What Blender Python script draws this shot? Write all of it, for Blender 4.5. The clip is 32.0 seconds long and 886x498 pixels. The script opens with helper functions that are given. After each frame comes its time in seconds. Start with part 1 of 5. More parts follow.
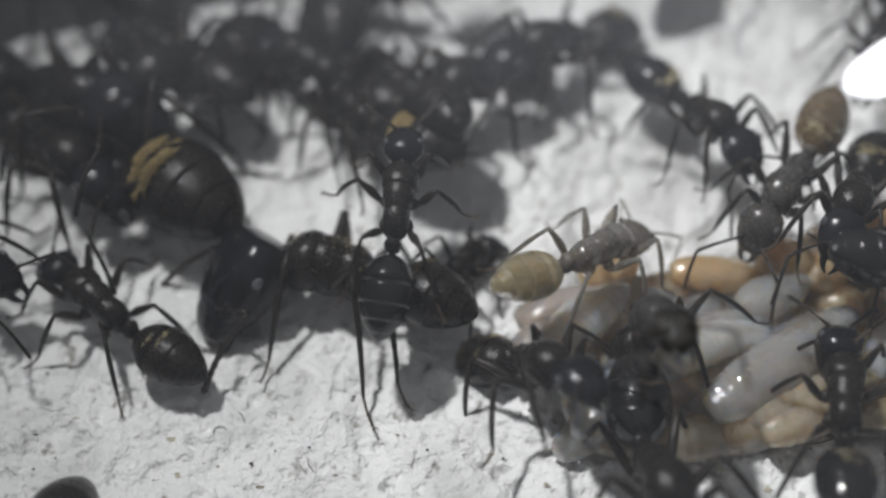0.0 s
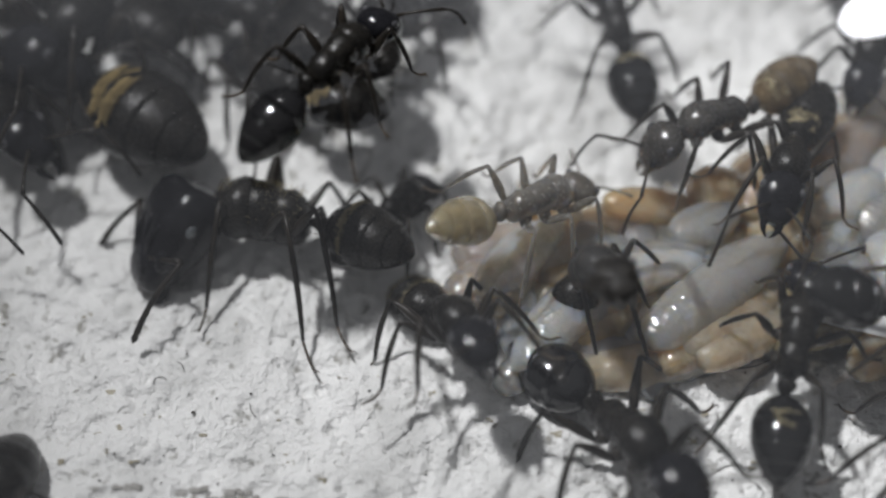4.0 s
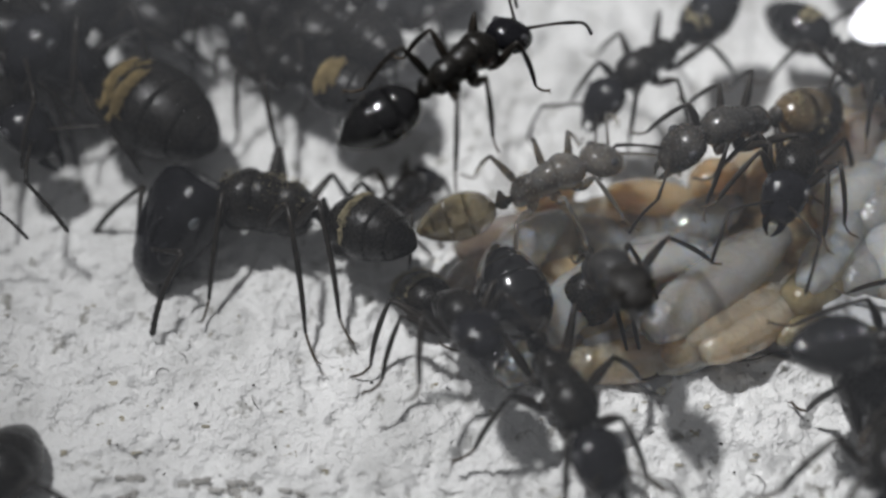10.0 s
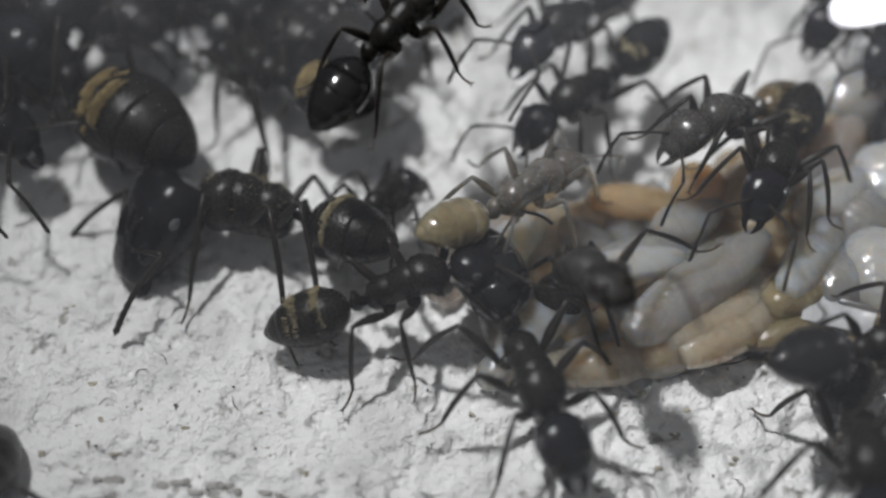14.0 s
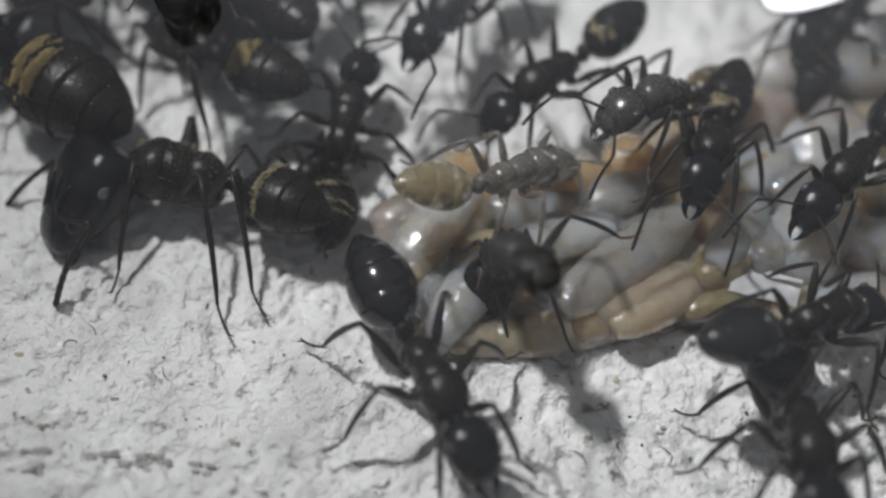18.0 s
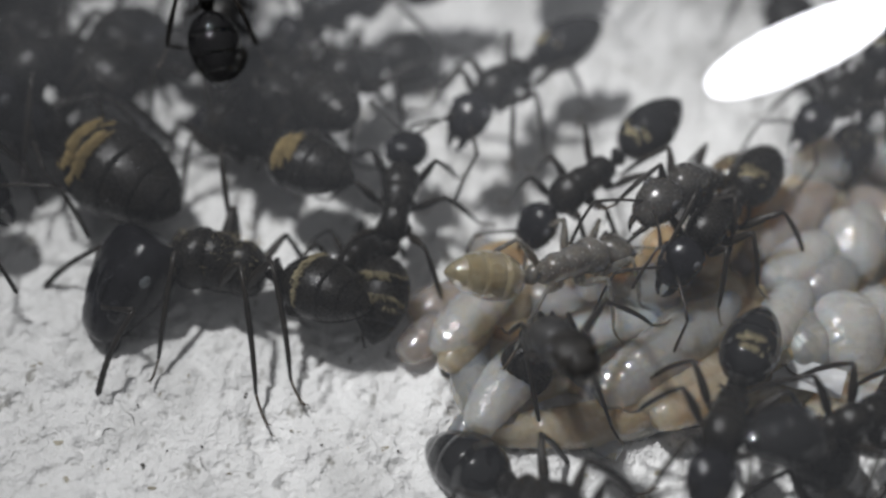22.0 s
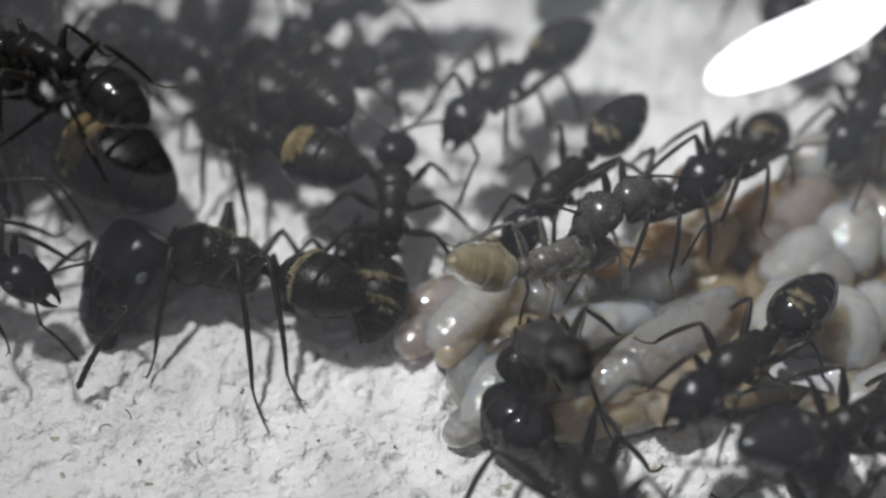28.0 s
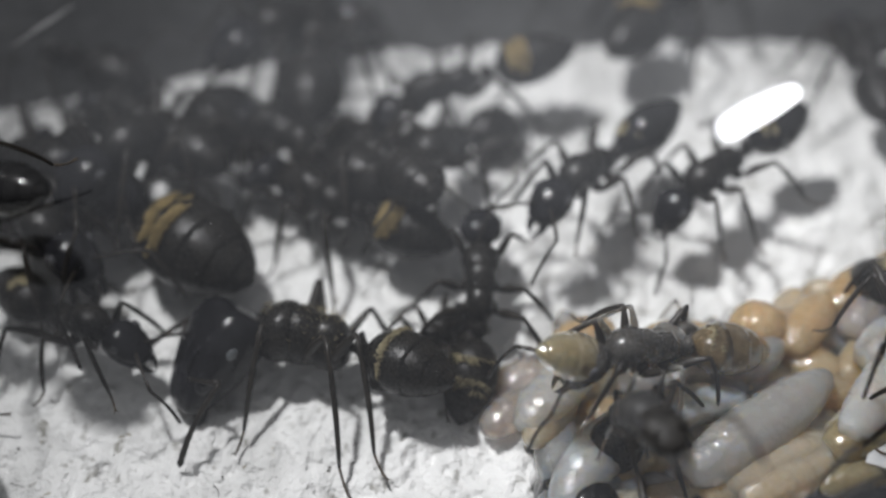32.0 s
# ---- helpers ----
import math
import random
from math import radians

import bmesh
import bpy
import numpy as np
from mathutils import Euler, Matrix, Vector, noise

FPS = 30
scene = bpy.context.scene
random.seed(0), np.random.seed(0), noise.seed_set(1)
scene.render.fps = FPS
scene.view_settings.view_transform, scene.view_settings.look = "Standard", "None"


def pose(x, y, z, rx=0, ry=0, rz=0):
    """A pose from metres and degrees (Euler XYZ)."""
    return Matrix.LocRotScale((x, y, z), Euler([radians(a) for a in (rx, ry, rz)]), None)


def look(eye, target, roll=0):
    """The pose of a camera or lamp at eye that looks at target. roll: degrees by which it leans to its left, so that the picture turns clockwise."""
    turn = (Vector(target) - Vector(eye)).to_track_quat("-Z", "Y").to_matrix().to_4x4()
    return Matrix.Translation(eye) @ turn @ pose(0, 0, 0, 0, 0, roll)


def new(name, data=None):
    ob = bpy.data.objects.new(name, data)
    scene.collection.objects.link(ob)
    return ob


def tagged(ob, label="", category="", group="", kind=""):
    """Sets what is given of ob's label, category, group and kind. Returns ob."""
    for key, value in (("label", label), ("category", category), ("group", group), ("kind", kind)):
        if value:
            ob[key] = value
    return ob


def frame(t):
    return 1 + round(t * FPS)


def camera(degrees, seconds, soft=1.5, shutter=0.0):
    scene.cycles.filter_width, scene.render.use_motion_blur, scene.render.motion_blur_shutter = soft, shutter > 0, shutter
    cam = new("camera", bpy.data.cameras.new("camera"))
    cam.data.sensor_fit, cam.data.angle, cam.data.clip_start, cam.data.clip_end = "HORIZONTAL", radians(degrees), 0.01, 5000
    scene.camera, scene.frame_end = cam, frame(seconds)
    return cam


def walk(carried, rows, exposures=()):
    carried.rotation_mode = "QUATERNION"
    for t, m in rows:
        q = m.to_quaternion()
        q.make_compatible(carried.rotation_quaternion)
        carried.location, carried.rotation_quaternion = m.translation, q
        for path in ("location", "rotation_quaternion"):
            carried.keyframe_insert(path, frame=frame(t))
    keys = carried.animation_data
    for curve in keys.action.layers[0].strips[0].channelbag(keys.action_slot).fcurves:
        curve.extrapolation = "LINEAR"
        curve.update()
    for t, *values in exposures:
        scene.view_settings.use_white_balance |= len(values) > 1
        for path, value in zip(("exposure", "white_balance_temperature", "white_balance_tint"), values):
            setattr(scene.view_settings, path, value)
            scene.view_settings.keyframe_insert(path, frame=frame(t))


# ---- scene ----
cam = camera(39.0, 32.0, soft=2.6, shutter=0.4)
cam.data.dof.use_dof = True
cam.data.dof.focus_distance = 0.0555
cam.data.dof.aperture_fstop = 16.5
EYE = (0.00000, -0.03441, 0.04915)
PATH = [
    (0.0, 38.192, 0.488, 4.211),
    (0.5, 37.681, 0.956, 3.453),
    (1.0, 36.994, 1.880, 2.098),
    (1.5, 37.016, 1.546, 1.963),
    (2.0, 36.743, 1.117, 1.784),
    (2.5, 36.437, 0.149, 1.047),
    (3.0, 36.006, -0.632, 0.686),
    (3.5, 35.438, -0.495, 0.681),
    (5.5, 35.499, -0.979, 0.701),
    (6.0, 35.219, -0.678, 0.865),
    (6.5, 35.322, -0.780, 0.796),
    (7.0, 35.190, -0.858, 0.888),
    (7.5, 34.842, -0.685, 0.858),
    (8.0, 35.054, -0.684, 0.873),
    (8.5, 35.122, -0.604, 0.763),
    (9.0, 34.997, -0.553, 0.710),
    (9.5, 35.027, -0.596, 0.772),
    (10.0, 35.078, -0.534, 0.827),
    (10.5, 34.836, -0.478, 0.777),
    (11.0, 35.667, -0.986, 0.578),
    (11.5, 35.665, -1.447, 0.498),
    (12.0, 35.662, -1.477, 0.457),
    (12.5, 35.581, -1.513, 0.400),
    (13.0, 35.532, -1.436, 0.498),
    (13.5, 35.269, -1.332, 0.707),
    (15.5, 35.137, -2.519, 0.003),
    (16.0, 35.224, -3.044, -0.235),
    (16.5, 35.244, -3.968, -0.820),
    (17.0, 34.514, -4.553, -1.227),
    (17.5, 34.165, -4.379, -1.080),
    (18.0, 33.929, -4.127, -0.884),
    (18.5, 34.419, -4.323, -0.665),
    (19.0, 35.404, -3.977, -0.610),
    (19.5, 36.036, -3.550, -0.411),
    (20.0, 37.245, -2.816, 0.518),
    (20.5, 37.554, -2.812, 0.299),
    (21.0, 37.605, -2.644, 0.274),
    (21.5, 37.821, -2.729, 0.262),
    (22.0, 37.951, -2.758, 0.262),
    (22.5, 37.599, -2.779, 0.251),
    (23.0, 37.806, -2.810, 0.255),
    (23.5, 37.705, -2.862, 0.305),
    (24.0, 37.406, -2.811, 0.313),
    (24.5, 37.473, -2.833, 0.366),
    (25.0, 37.449, -2.815, 0.340),
    (25.5, 37.658, -2.820, 0.389),
    (27.5, 37.644, -2.871, 0.227),
    (28.0, 37.755, -2.860, 0.131),
    (28.5, 37.701, -2.921, 0.141),
    (29.0, 37.329, -2.565, 0.415),
    (29.5, 38.627, -1.573, 1.458),
    (30.0, 40.556, 0.389, 3.100),
    (30.5, 41.049, 0.284, 3.031),
    (31.0, 41.186, 0.218, 2.970),
    (31.5, 41.241, 0.098, 2.949),
    (32.0, 41.296, 0.042, 2.944),
]
walk(cam, [(t, pose(*EYE, a, b, c)) for t, a, b, c in PATH],
     [(0, 0.12), (2.5, 0.12), (6, 0.0), (13, 0.0), (16, -0.08), (20, -0.08), (22, 0.0), (28.5, 0.07), (30, 0.12), (31, 0.18), (32, 0.26)])

# ---- light: a small white panel lamp above and behind the nest, dim room ----
world = bpy.data.worlds.new("world")
scene.world = world
world.use_nodes = True
world.node_tree.nodes["Background"].inputs[0].default_value = (0.84, 0.85, 0.88, 1)
wn, wl = world.node_tree.nodes, world.node_tree.links
# added room light: world glow brightest overhead, weaker towards the sides
around = wn.new("ShaderNodeTexCoord")
height = wn.new("ShaderNodeSeparateXYZ")
pale = wn.new("ShaderNodeMapRange")
for k, v in zip((1, 2, 3, 4), (-0.1, 1.0, 0.03, 0.28)):
    pale.inputs[k].default_value = v
wl.new(around.outputs["Generated"], height.inputs[0])
wl.new(height.outputs[2], pale.inputs[0])
wl.new(pale.outputs[0], wn["Background"].inputs[1])

key = bpy.data.lights.new("key_lamp", "AREA")
key.shape, key.size, key.size_y, key.energy, key.spread = "RECTANGLE", 0.008, 0.0045, 0.0226, radians(72)
key.color = (0.985, 0.985, 1.0)
new("key_lamp", key).matrix_world = look((-0.036, 0.020, 0.104), (0.026, 0.0, 0))

# ---- materials ----


def material(name):
    m = bpy.data.materials.new(name)
    m.use_nodes = True
    n, l = m.node_tree.nodes, m.node_tree.links
    return m, n, l, n["Principled BSDF"]


def noise_node(n, l, scale, detail=4.0, rough=0.6, coords="Object"):
    c = n.new("ShaderNodeTexCoord")
    t = n.new("ShaderNodeTexNoise")
    t.inputs["Scale"].default_value, t.inputs["Detail"].default_value, t.inputs["Roughness"].default_value = scale, detail, rough
    l.new(c.outputs[coords], t.inputs["Vector"])
    return t


def ramp(n, l, source, stops):
    r = n.new("ShaderNodeValToRGB")
    while len(r.color_ramp.elements) < len(stops):
        r.color_ramp.elements.new(0.5)
    for e, (p, c) in zip(r.color_ramp.elements, stops):
        e.position, e.color = p, (*c, 1)
    l.new(source, r.inputs[0])
    return r


def bump(n, l, source, bsdf, strength, depth):
    b = n.new("ShaderNodeBump")
    b.inputs["Strength"].default_value, b.inputs["Distance"].default_value = strength, depth
    l.new(source, b.inputs["Height"])
    l.new(b.outputs[0], bsdf.inputs["Normal"])
    return b


def surface(name, dark, light, scale, rough=(0.3, 0.5), relief=0.3, depth=0.00002, coat=0.0, sss=0.0, metal=0.0, fine=None, clear=0.0, spec=0.5):
    """A mottled surface: two colours by coarse noise, relief by fine noise."""
    m, n, l, b = material(name)
    big = noise_node(n, l, scale)
    small = noise_node(n, l, fine or scale * 9, 3.0)
    mix = n.new("ShaderNodeMath")
    mix.operation = "MULTIPLY_ADD"
    mix.inputs[1].default_value = 0.35
    l.new(small.outputs[0], mix.inputs[0])
    l.new(big.outputs[0], mix.inputs[2])
    col = ramp(n, l, mix.outputs[0], [(0.45, dark), (0.85, light)])
    l.new(col.outputs[0], b.inputs["Base Color"])
    r = ramp(n, l, small.outputs[0], [(0.3, (rough[0],) * 3), (0.7, (rough[1],) * 3)])
    l.new(r.outputs[0], b.inputs["Roughness"])
    b.inputs["Metallic"].default_value = metal
    b.inputs["Specular IOR Level"].default_value = spec
    b.inputs["Coat IOR"].default_value = 1.7
    b.inputs["Coat Weight"].default_value, b.inputs["Coat Roughness"].default_value = coat, 0.05
    b.inputs["Transmission Weight"].default_value, b.inputs["IOR"].default_value = clear, 1.3
    if sss:
        b.inputs["Subsurface Weight"].default_value = sss
        b.inputs["Subsurface Radius"].default_value = (1.0, 0.75, 0.5)
        b.inputs["Subsurface Scale"].default_value = 0.004
    bump(n, l, small.outputs[0], b, relief, depth)
    if coat > 0.9:
        wet = n.new("ShaderNodeBump")
        wet.inputs["Strength"].default_value, wet.inputs["Distance"].default_value = 1.0, 0.0001
        film = noise_node(n, l, 3000, 1.0, 0.5)
        l.new(film.outputs[0], wet.inputs["Height"])
        l.new(wet.outputs[0], b.inputs["Coat Normal"])
        l.new(wet.outputs[0], b.inputs["Normal"])
    return m


CUTICLE = surface("black_cuticle", (0.003, 0.003, 0.004), (0.010, 0.010, 0.012), 900, (0.08, 0.26), 0.9, 0.000012, fine=10000, spec=0.5)
FACE = surface("rough_face_cuticle", (0.003, 0.003, 0.004), (0.010, 0.010, 0.013), 1500, (0.12, 0.32), 1.0, 0.00005, fine=4200, spec=0.7)
SHINY = surface("polished_cuticle", (0.003, 0.003, 0.004), (0.010, 0.010, 0.010), 700, (0.10, 0.22), 0.25, 0.000008, 0.4)
MATT = surface("hairy_cuticle", (0.003, 0.003, 0.003), (0.013, 0.0115, 0.0095), 1700, (0.16, 0.40), 0.9, 0.00003, fine=7000, spec=0.5)
CHARCOAL = surface("sooty_cuticle", (0.010, 0.010, 0.010), (0.034, 0.032, 0.030), 1500, (0.3, 0.55), 1.0, 0.00004, fine=5000, spec=0.5)
LIMB = surface("limb_cuticle", (0.007, 0.0065, 0.006), (0.022, 0.018, 0.014), 1500, (0.25, 0.45), 0.3, 0.00002)
FOOT = surface("brown_foot", (0.022, 0.016, 0.010), (0.075, 0.056, 0.038), 2000, (0.4, 0.6))
GOLD = surface("golden_hairs", (0.16, 0.13, 0.07), (0.46, 0.40, 0.25), 2600, (0.35, 0.5), 0.9, 0.00006, fine=12000)
AMBER_HAIR = surface("amber_hairs", (0.22, 0.16, 0.065), (0.46, 0.35, 0.16), 2600, (0.35, 0.5), 0.9, 0.00006, fine=12000)
EYE_MAT = surface("compound_eye", (0.045, 0.05, 0.055), (0.11, 0.12, 0.125), 3000, (0.15, 0.25), 0.5, 0.00001, 0.4, fine=20000)
DULL_EYE = surface("dark_eye", (0.02, 0.02, 0.022), (0.06, 0.06, 0.065), 3000, (0.15, 0.25), 0.5, 0.00001, 0.4, fine=20000)
CALLOW = surface("pale_cuticle", (0.05, 0.047, 0.043), (0.15, 0.14, 0.125), 800, (0.12, 0.3), 0.2, 0.00002, 0.3, 0.5, clear=0.35)
DUSKY = surface("grey_brown_cuticle", (0.014, 0.013, 0.012), (0.055, 0.051, 0.046), 900, (0.14, 0.34), 0.5, 0.00002, 0.3, 0.2, fine=6000, clear=0.15)
DUSKY_AMBER = surface("dark_amber_cuticle", (0.05, 0.036, 0.018), (0.17, 0.12, 0.06), 700, (0.12, 0.3), 0.4, 0.00002, 0.4, 0.3, fine=5000, clear=0.3)
AMBER = surface("amber_skin", (0.42, 0.28, 0.15), (0.57, 0.42, 0.26), 160, (0.08, 0.2), 0.35, 0.00005, 1.0, 1.0, fine=2400, clear=0.4)
LARVA = surface("larva_skin", (0.50, 0.485, 0.46), (0.64, 0.63, 0.61), 130, (0.08, 0.2), 0.3, 0.00005, 1.0, 1.0, fine=2400, clear=0.5)
CLEAR_LARVA = surface("translucent_larva_skin", (0.44, 0.425, 0.40), (0.58, 0.57, 0.55), 130, (0.06, 0.18), 0.3, 0.00005, 1.0, 1.0, fine=2400, clear=0.65)
TAN_LARVA = surface("tan_larva_skin", (0.46, 0.35, 0.23), (0.60, 0.50, 0.375), 140, (0.08, 0.2), 0.3, 0.00005, 1.0, 1.0, fine=2400, clear=0.45)
PINK_LARVA = surface("pinkish_larva_skin", (0.44, 0.37, 0.325), (0.57, 0.50, 0.455), 150, (0.06, 0.18), 0.3, 0.00005, 1.0, 1.0, fine=2400, clear=0.6)
GLASSY = surface("clear_amber_skin", (0.30, 0.23, 0.115), (0.44, 0.37, 0.22), 400, (0.06, 0.18), 0.2, 0.00003, 1.0, 0.5, fine=1500, clear=0.6)


def show_gut(m):
    """The dark food in a larva's gut shows through its clear skin as a soft grey patch."""
    n, l = m.node_tree.nodes, m.node_tree.links
    b = n["Principled BSDF"]
    old = b.inputs["Base Color"].links[0].from_socket
    c = n.new("ShaderNodeTexCoord")
    sc = n.new("ShaderNodeVectorMath")
    sc.operation = "MULTIPLY"
    sc.inputs[1].default_value = (420, 950, 700)
    l.new(c.outputs["Object"], sc.inputs[0])
    ln = n.new("ShaderNodeVectorMath")
    ln.operation = "LENGTH"
    l.new(sc.outputs[0], ln.inputs[0])
    wob = noise_node(n, l, 700, 3.0)
    add = n.new("ShaderNodeMath")
    add.operation = "MULTIPLY_ADD"
    add.inputs[1].default_value = 0.9
    l.new(wob.outputs[0], add.inputs[0])
    l.new(ln.outputs["Value"], add.inputs[2])
    dark = ramp(n, l, add.outputs[0], [(0.45, (0.30, 0.29, 0.30)), (1.0, (1, 1, 1))])
    mul = n.new("ShaderNodeMix")
    mul.data_type, mul.blend_type = "RGBA", "MULTIPLY"
    mul.inputs[0].default_value = 1.0
    l.new(old, mul.inputs[6])
    l.new(dark.outputs[0], mul.inputs[7])
    l.new(mul.outputs[2], b.inputs["Base Color"])


for skin in (CLEAR_LARVA, PINK_LARVA):
    show_gut(skin)

# ---- building tools: all shapes are drawn in millimetres ----
MM = 0.001


def part(name, shape, mat, parent=None, label="", at=(0, 0, 0), turn=(0, 0, 0), size=1.0):
    """One mesh object from (verts, faces) in mm, under a thing or a part."""
    k = MM * size
    me = bpy.data.meshes.new(name)
    me.from_pydata([(x * k, y * k, z * k) for x, y, z in shape[0]], [], shape[1])
    me.polygons.foreach_set("use_smooth", [True] * len(me.polygons))
    me.update()
    me.materials.append(mat)
    ob = new(name, me)
    ob.parent = parent
    ob.matrix_basis = pose(at[0] * k, at[1] * k, at[2] * k, *turn)
    if label:
        ob["label"] = label
    return ob


def join(*shapes):
    vs, fs = [], []
    for v, f in shapes:
        o = len(vs)
        vs += v
        fs += [tuple(i + o for i in q) for q in f]
    return vs, fs


def rings(loops):
    """A closed skin over loops of equally many points."""
    n = len(loops[0])
    vs = [p for lp in loops for p in lp]
    fs = []
    for a in range(len(loops) - 1):
        for i in range(n):
            j = (i + 1) % n
            fs.append((a * n + i, a * n + j, a * n + n + j, a * n + n + i))
    for lp, flip in ((0, True), (len(loops) - 1, False)):
        c = np.mean(np.array(loops[lp]), axis=0)
        vs.append(tuple(c))
        k = len(vs) - 1
        for i in range(n):
            j = (i + 1) % n
            q = (lp * n + j, lp * n + i, k) if flip else (lp * n + i, lp * n + j, k)
            fs.append(q)
    return vs, fs


def loft(stations, n=16):
    """Body form along x: stations of (x, z, half width, half height, squareness)."""
    loops = []
    for x, z, wy, hz, sq in stations:
        e = 2.0 / sq
        lp = []
        for i in range(n):
            a = 2 * math.pi * i / n
            c, s = math.cos(a), math.sin(a)
            lp.append((x, wy * math.copysign(abs(c) ** e, c), z + hz * math.copysign(abs(s) ** e, s)))
        loops.append(lp)
    return rings(loops)


def egg(cx, cy, cz, ax, ay, az, n=12, m=8):
    loops = []
    for k in range(1, m):
        u = math.pi * k / m
        x, r = -math.cos(u), math.sin(u)
        loops.append([(cx + ax * x, cy + ay * r * math.cos(2 * math.pi * i / n), cz + az * r * math.sin(2 * math.pi * i / n)) for i in range(n)])
    return rings(loops)


def tube(points, radii, n=8):
    """A limb through points with a radius at each."""
    loops = []
    up = Vector((0.13, 0.21, 0.97))
    for i, p in enumerate(points):
        a, b = Vector(points[max(i - 1, 0)]), Vector(points[min(i + 1, len(points) - 1)])
        d = (b - a).normalized()
        s = d.cross(up)
        s = s.normalized() if s.length > 0.05 else Vector((1, 0, 0))
        w = s.cross(d)
        loops.append([tuple(Vector(p) + radii[i] * (math.cos(2 * math.pi * k / n) * s + math.sin(2 * math.pi * k / n) * w)) for k in range(n)])
    return rings(loops)


def bend(a, b, c, steps=7):
    """Points on a curve from a over b to c."""
    a, b, c = Vector(a), Vector(b), Vector(c)
    return [tuple((1 - u) ** 2 * a + 2 * u * (1 - u) * b + u * u * c) for u in [k / (steps - 1) for k in range(steps)]]


def hairs(spots, length, rng, radius=0.012):
    """Fine bristles on (place, normal) pairs, each a thin three-sided cone."""
    vs, fs = [], []
    for p, nrm in spots:
        p, nrm = Vector(p), Vector(nrm)
        d = (nrm + Vector((rng.uniform(-0.5, 0.1), rng.uniform(-0.35, 0.35), rng.uniform(-0.1, 0.4)))).normalized()
        s = d.orthogonal().normalized()
        w = d.cross(s)
        o = len(vs)
        q = p - 0.03 * nrm
        vs += [tuple(q + radius * s), tuple(q + radius * (-0.5 * s + 0.87 * w)), tuple(q + radius * (-0.5 * s - 0.87 * w)), tuple(q + d * length * rng.uniform(0.6, 1.2))]
        fs += [(o, o + 1, o + 3), (o + 1, o + 2, o + 3), (o + 2, o, o + 3)]
    return vs, fs


# ---- ants ----
# Worker of size 1: 2.2 mm high at the back, 8 mm long; x forward, origin on the ground under the thorax.
HIPS = {"front": (1.25, 0.42, 1.75), "middle": (0.25, 0.45, 1.65), "hind": (-0.75, 0.42, 1.65)}
FEET = {"front": (3.3, 2.5), "middle": (0.2, 3.9), "hind": (-3.9, 3.4)}


def leg_shapes(hip, foot, rise, thick):
    """Coxa, femur, tibia and tarsus from the hip (origin) to a foot on the ground."""
    hx, hy, hz = hip
    f = Vector((foot[0] - hx, foot[1] - hy, (foot[2] if len(foot) > 2 else 0.05) - hz))
    flat = Vector((f.x, f.y, 0))
    troch = flat.normalized() * 0.42 + Vector((0, 0, -0.22))
    knee = flat * 0.43 + Vector((0, 0, rise))
    shin = flat * 0.80 + Vector((0, 0, f.z * 0.80))
    coxa = tube([(0, 0, 0.12), tuple(troch * 0.5), tuple(troch)], [0.26 * thick, 0.25 * thick, 0.12 * thick], 8)
    fem = tube(bend(troch, (troch + knee) / 2 + Vector((0, 0, 0.22)), knee), [t * thick for t in (0.09, 0.15, 0.18, 0.17, 0.14, 0.11, 0.09)], 8)
    tib = tube(bend(knee, (knee + shin) / 2 + flat * 0.07, shin), [t * thick for t in (0.075, 0.09, 0.105, 0.105, 0.095, 0.085, 0.06)], 8)
    toe = f + flat.normalized() * 0.14
    steps = []
    for k in range(11):
        u = k / 10
        steps.append(tuple(shin.lerp(f, u) + Vector((0, 0, -0.10 * math.sin(math.pi * u) + (0.03 if k == 10 else 0)))))
    tar = tube(steps + [tuple(toe)], [thick * (0.055 if k % 2 else 0.042) for k in range(11)] + [0.012], 6)
    claws = [tube([tuple(f), tuple(f + flat.normalized() * 0.14 + s * flat.normalized().cross(Vector((0, 0, 1))) * 0.1), tuple(f + flat.normalized() * 0.22 + s * flat.normalized().cross(Vector((0, 0, 1))) * 0.12 + Vector((0, 0, -0.05)))], [0.03, 0.025, 0.006], 5) for s in (1, -1)]
    return coxa, fem, tib, join(tar, *claws)


def gaster_form(u, wide, high, long):
    """Half width and height of the hind body at u from front 0 to tip 1."""
    r = u ** 0.5 * (1 - u) ** 0.72 / 0.4378 if 0 < u < 1 else 0.02
    return -u * long, max(0.03, wide * r), max(0.03, high * r)


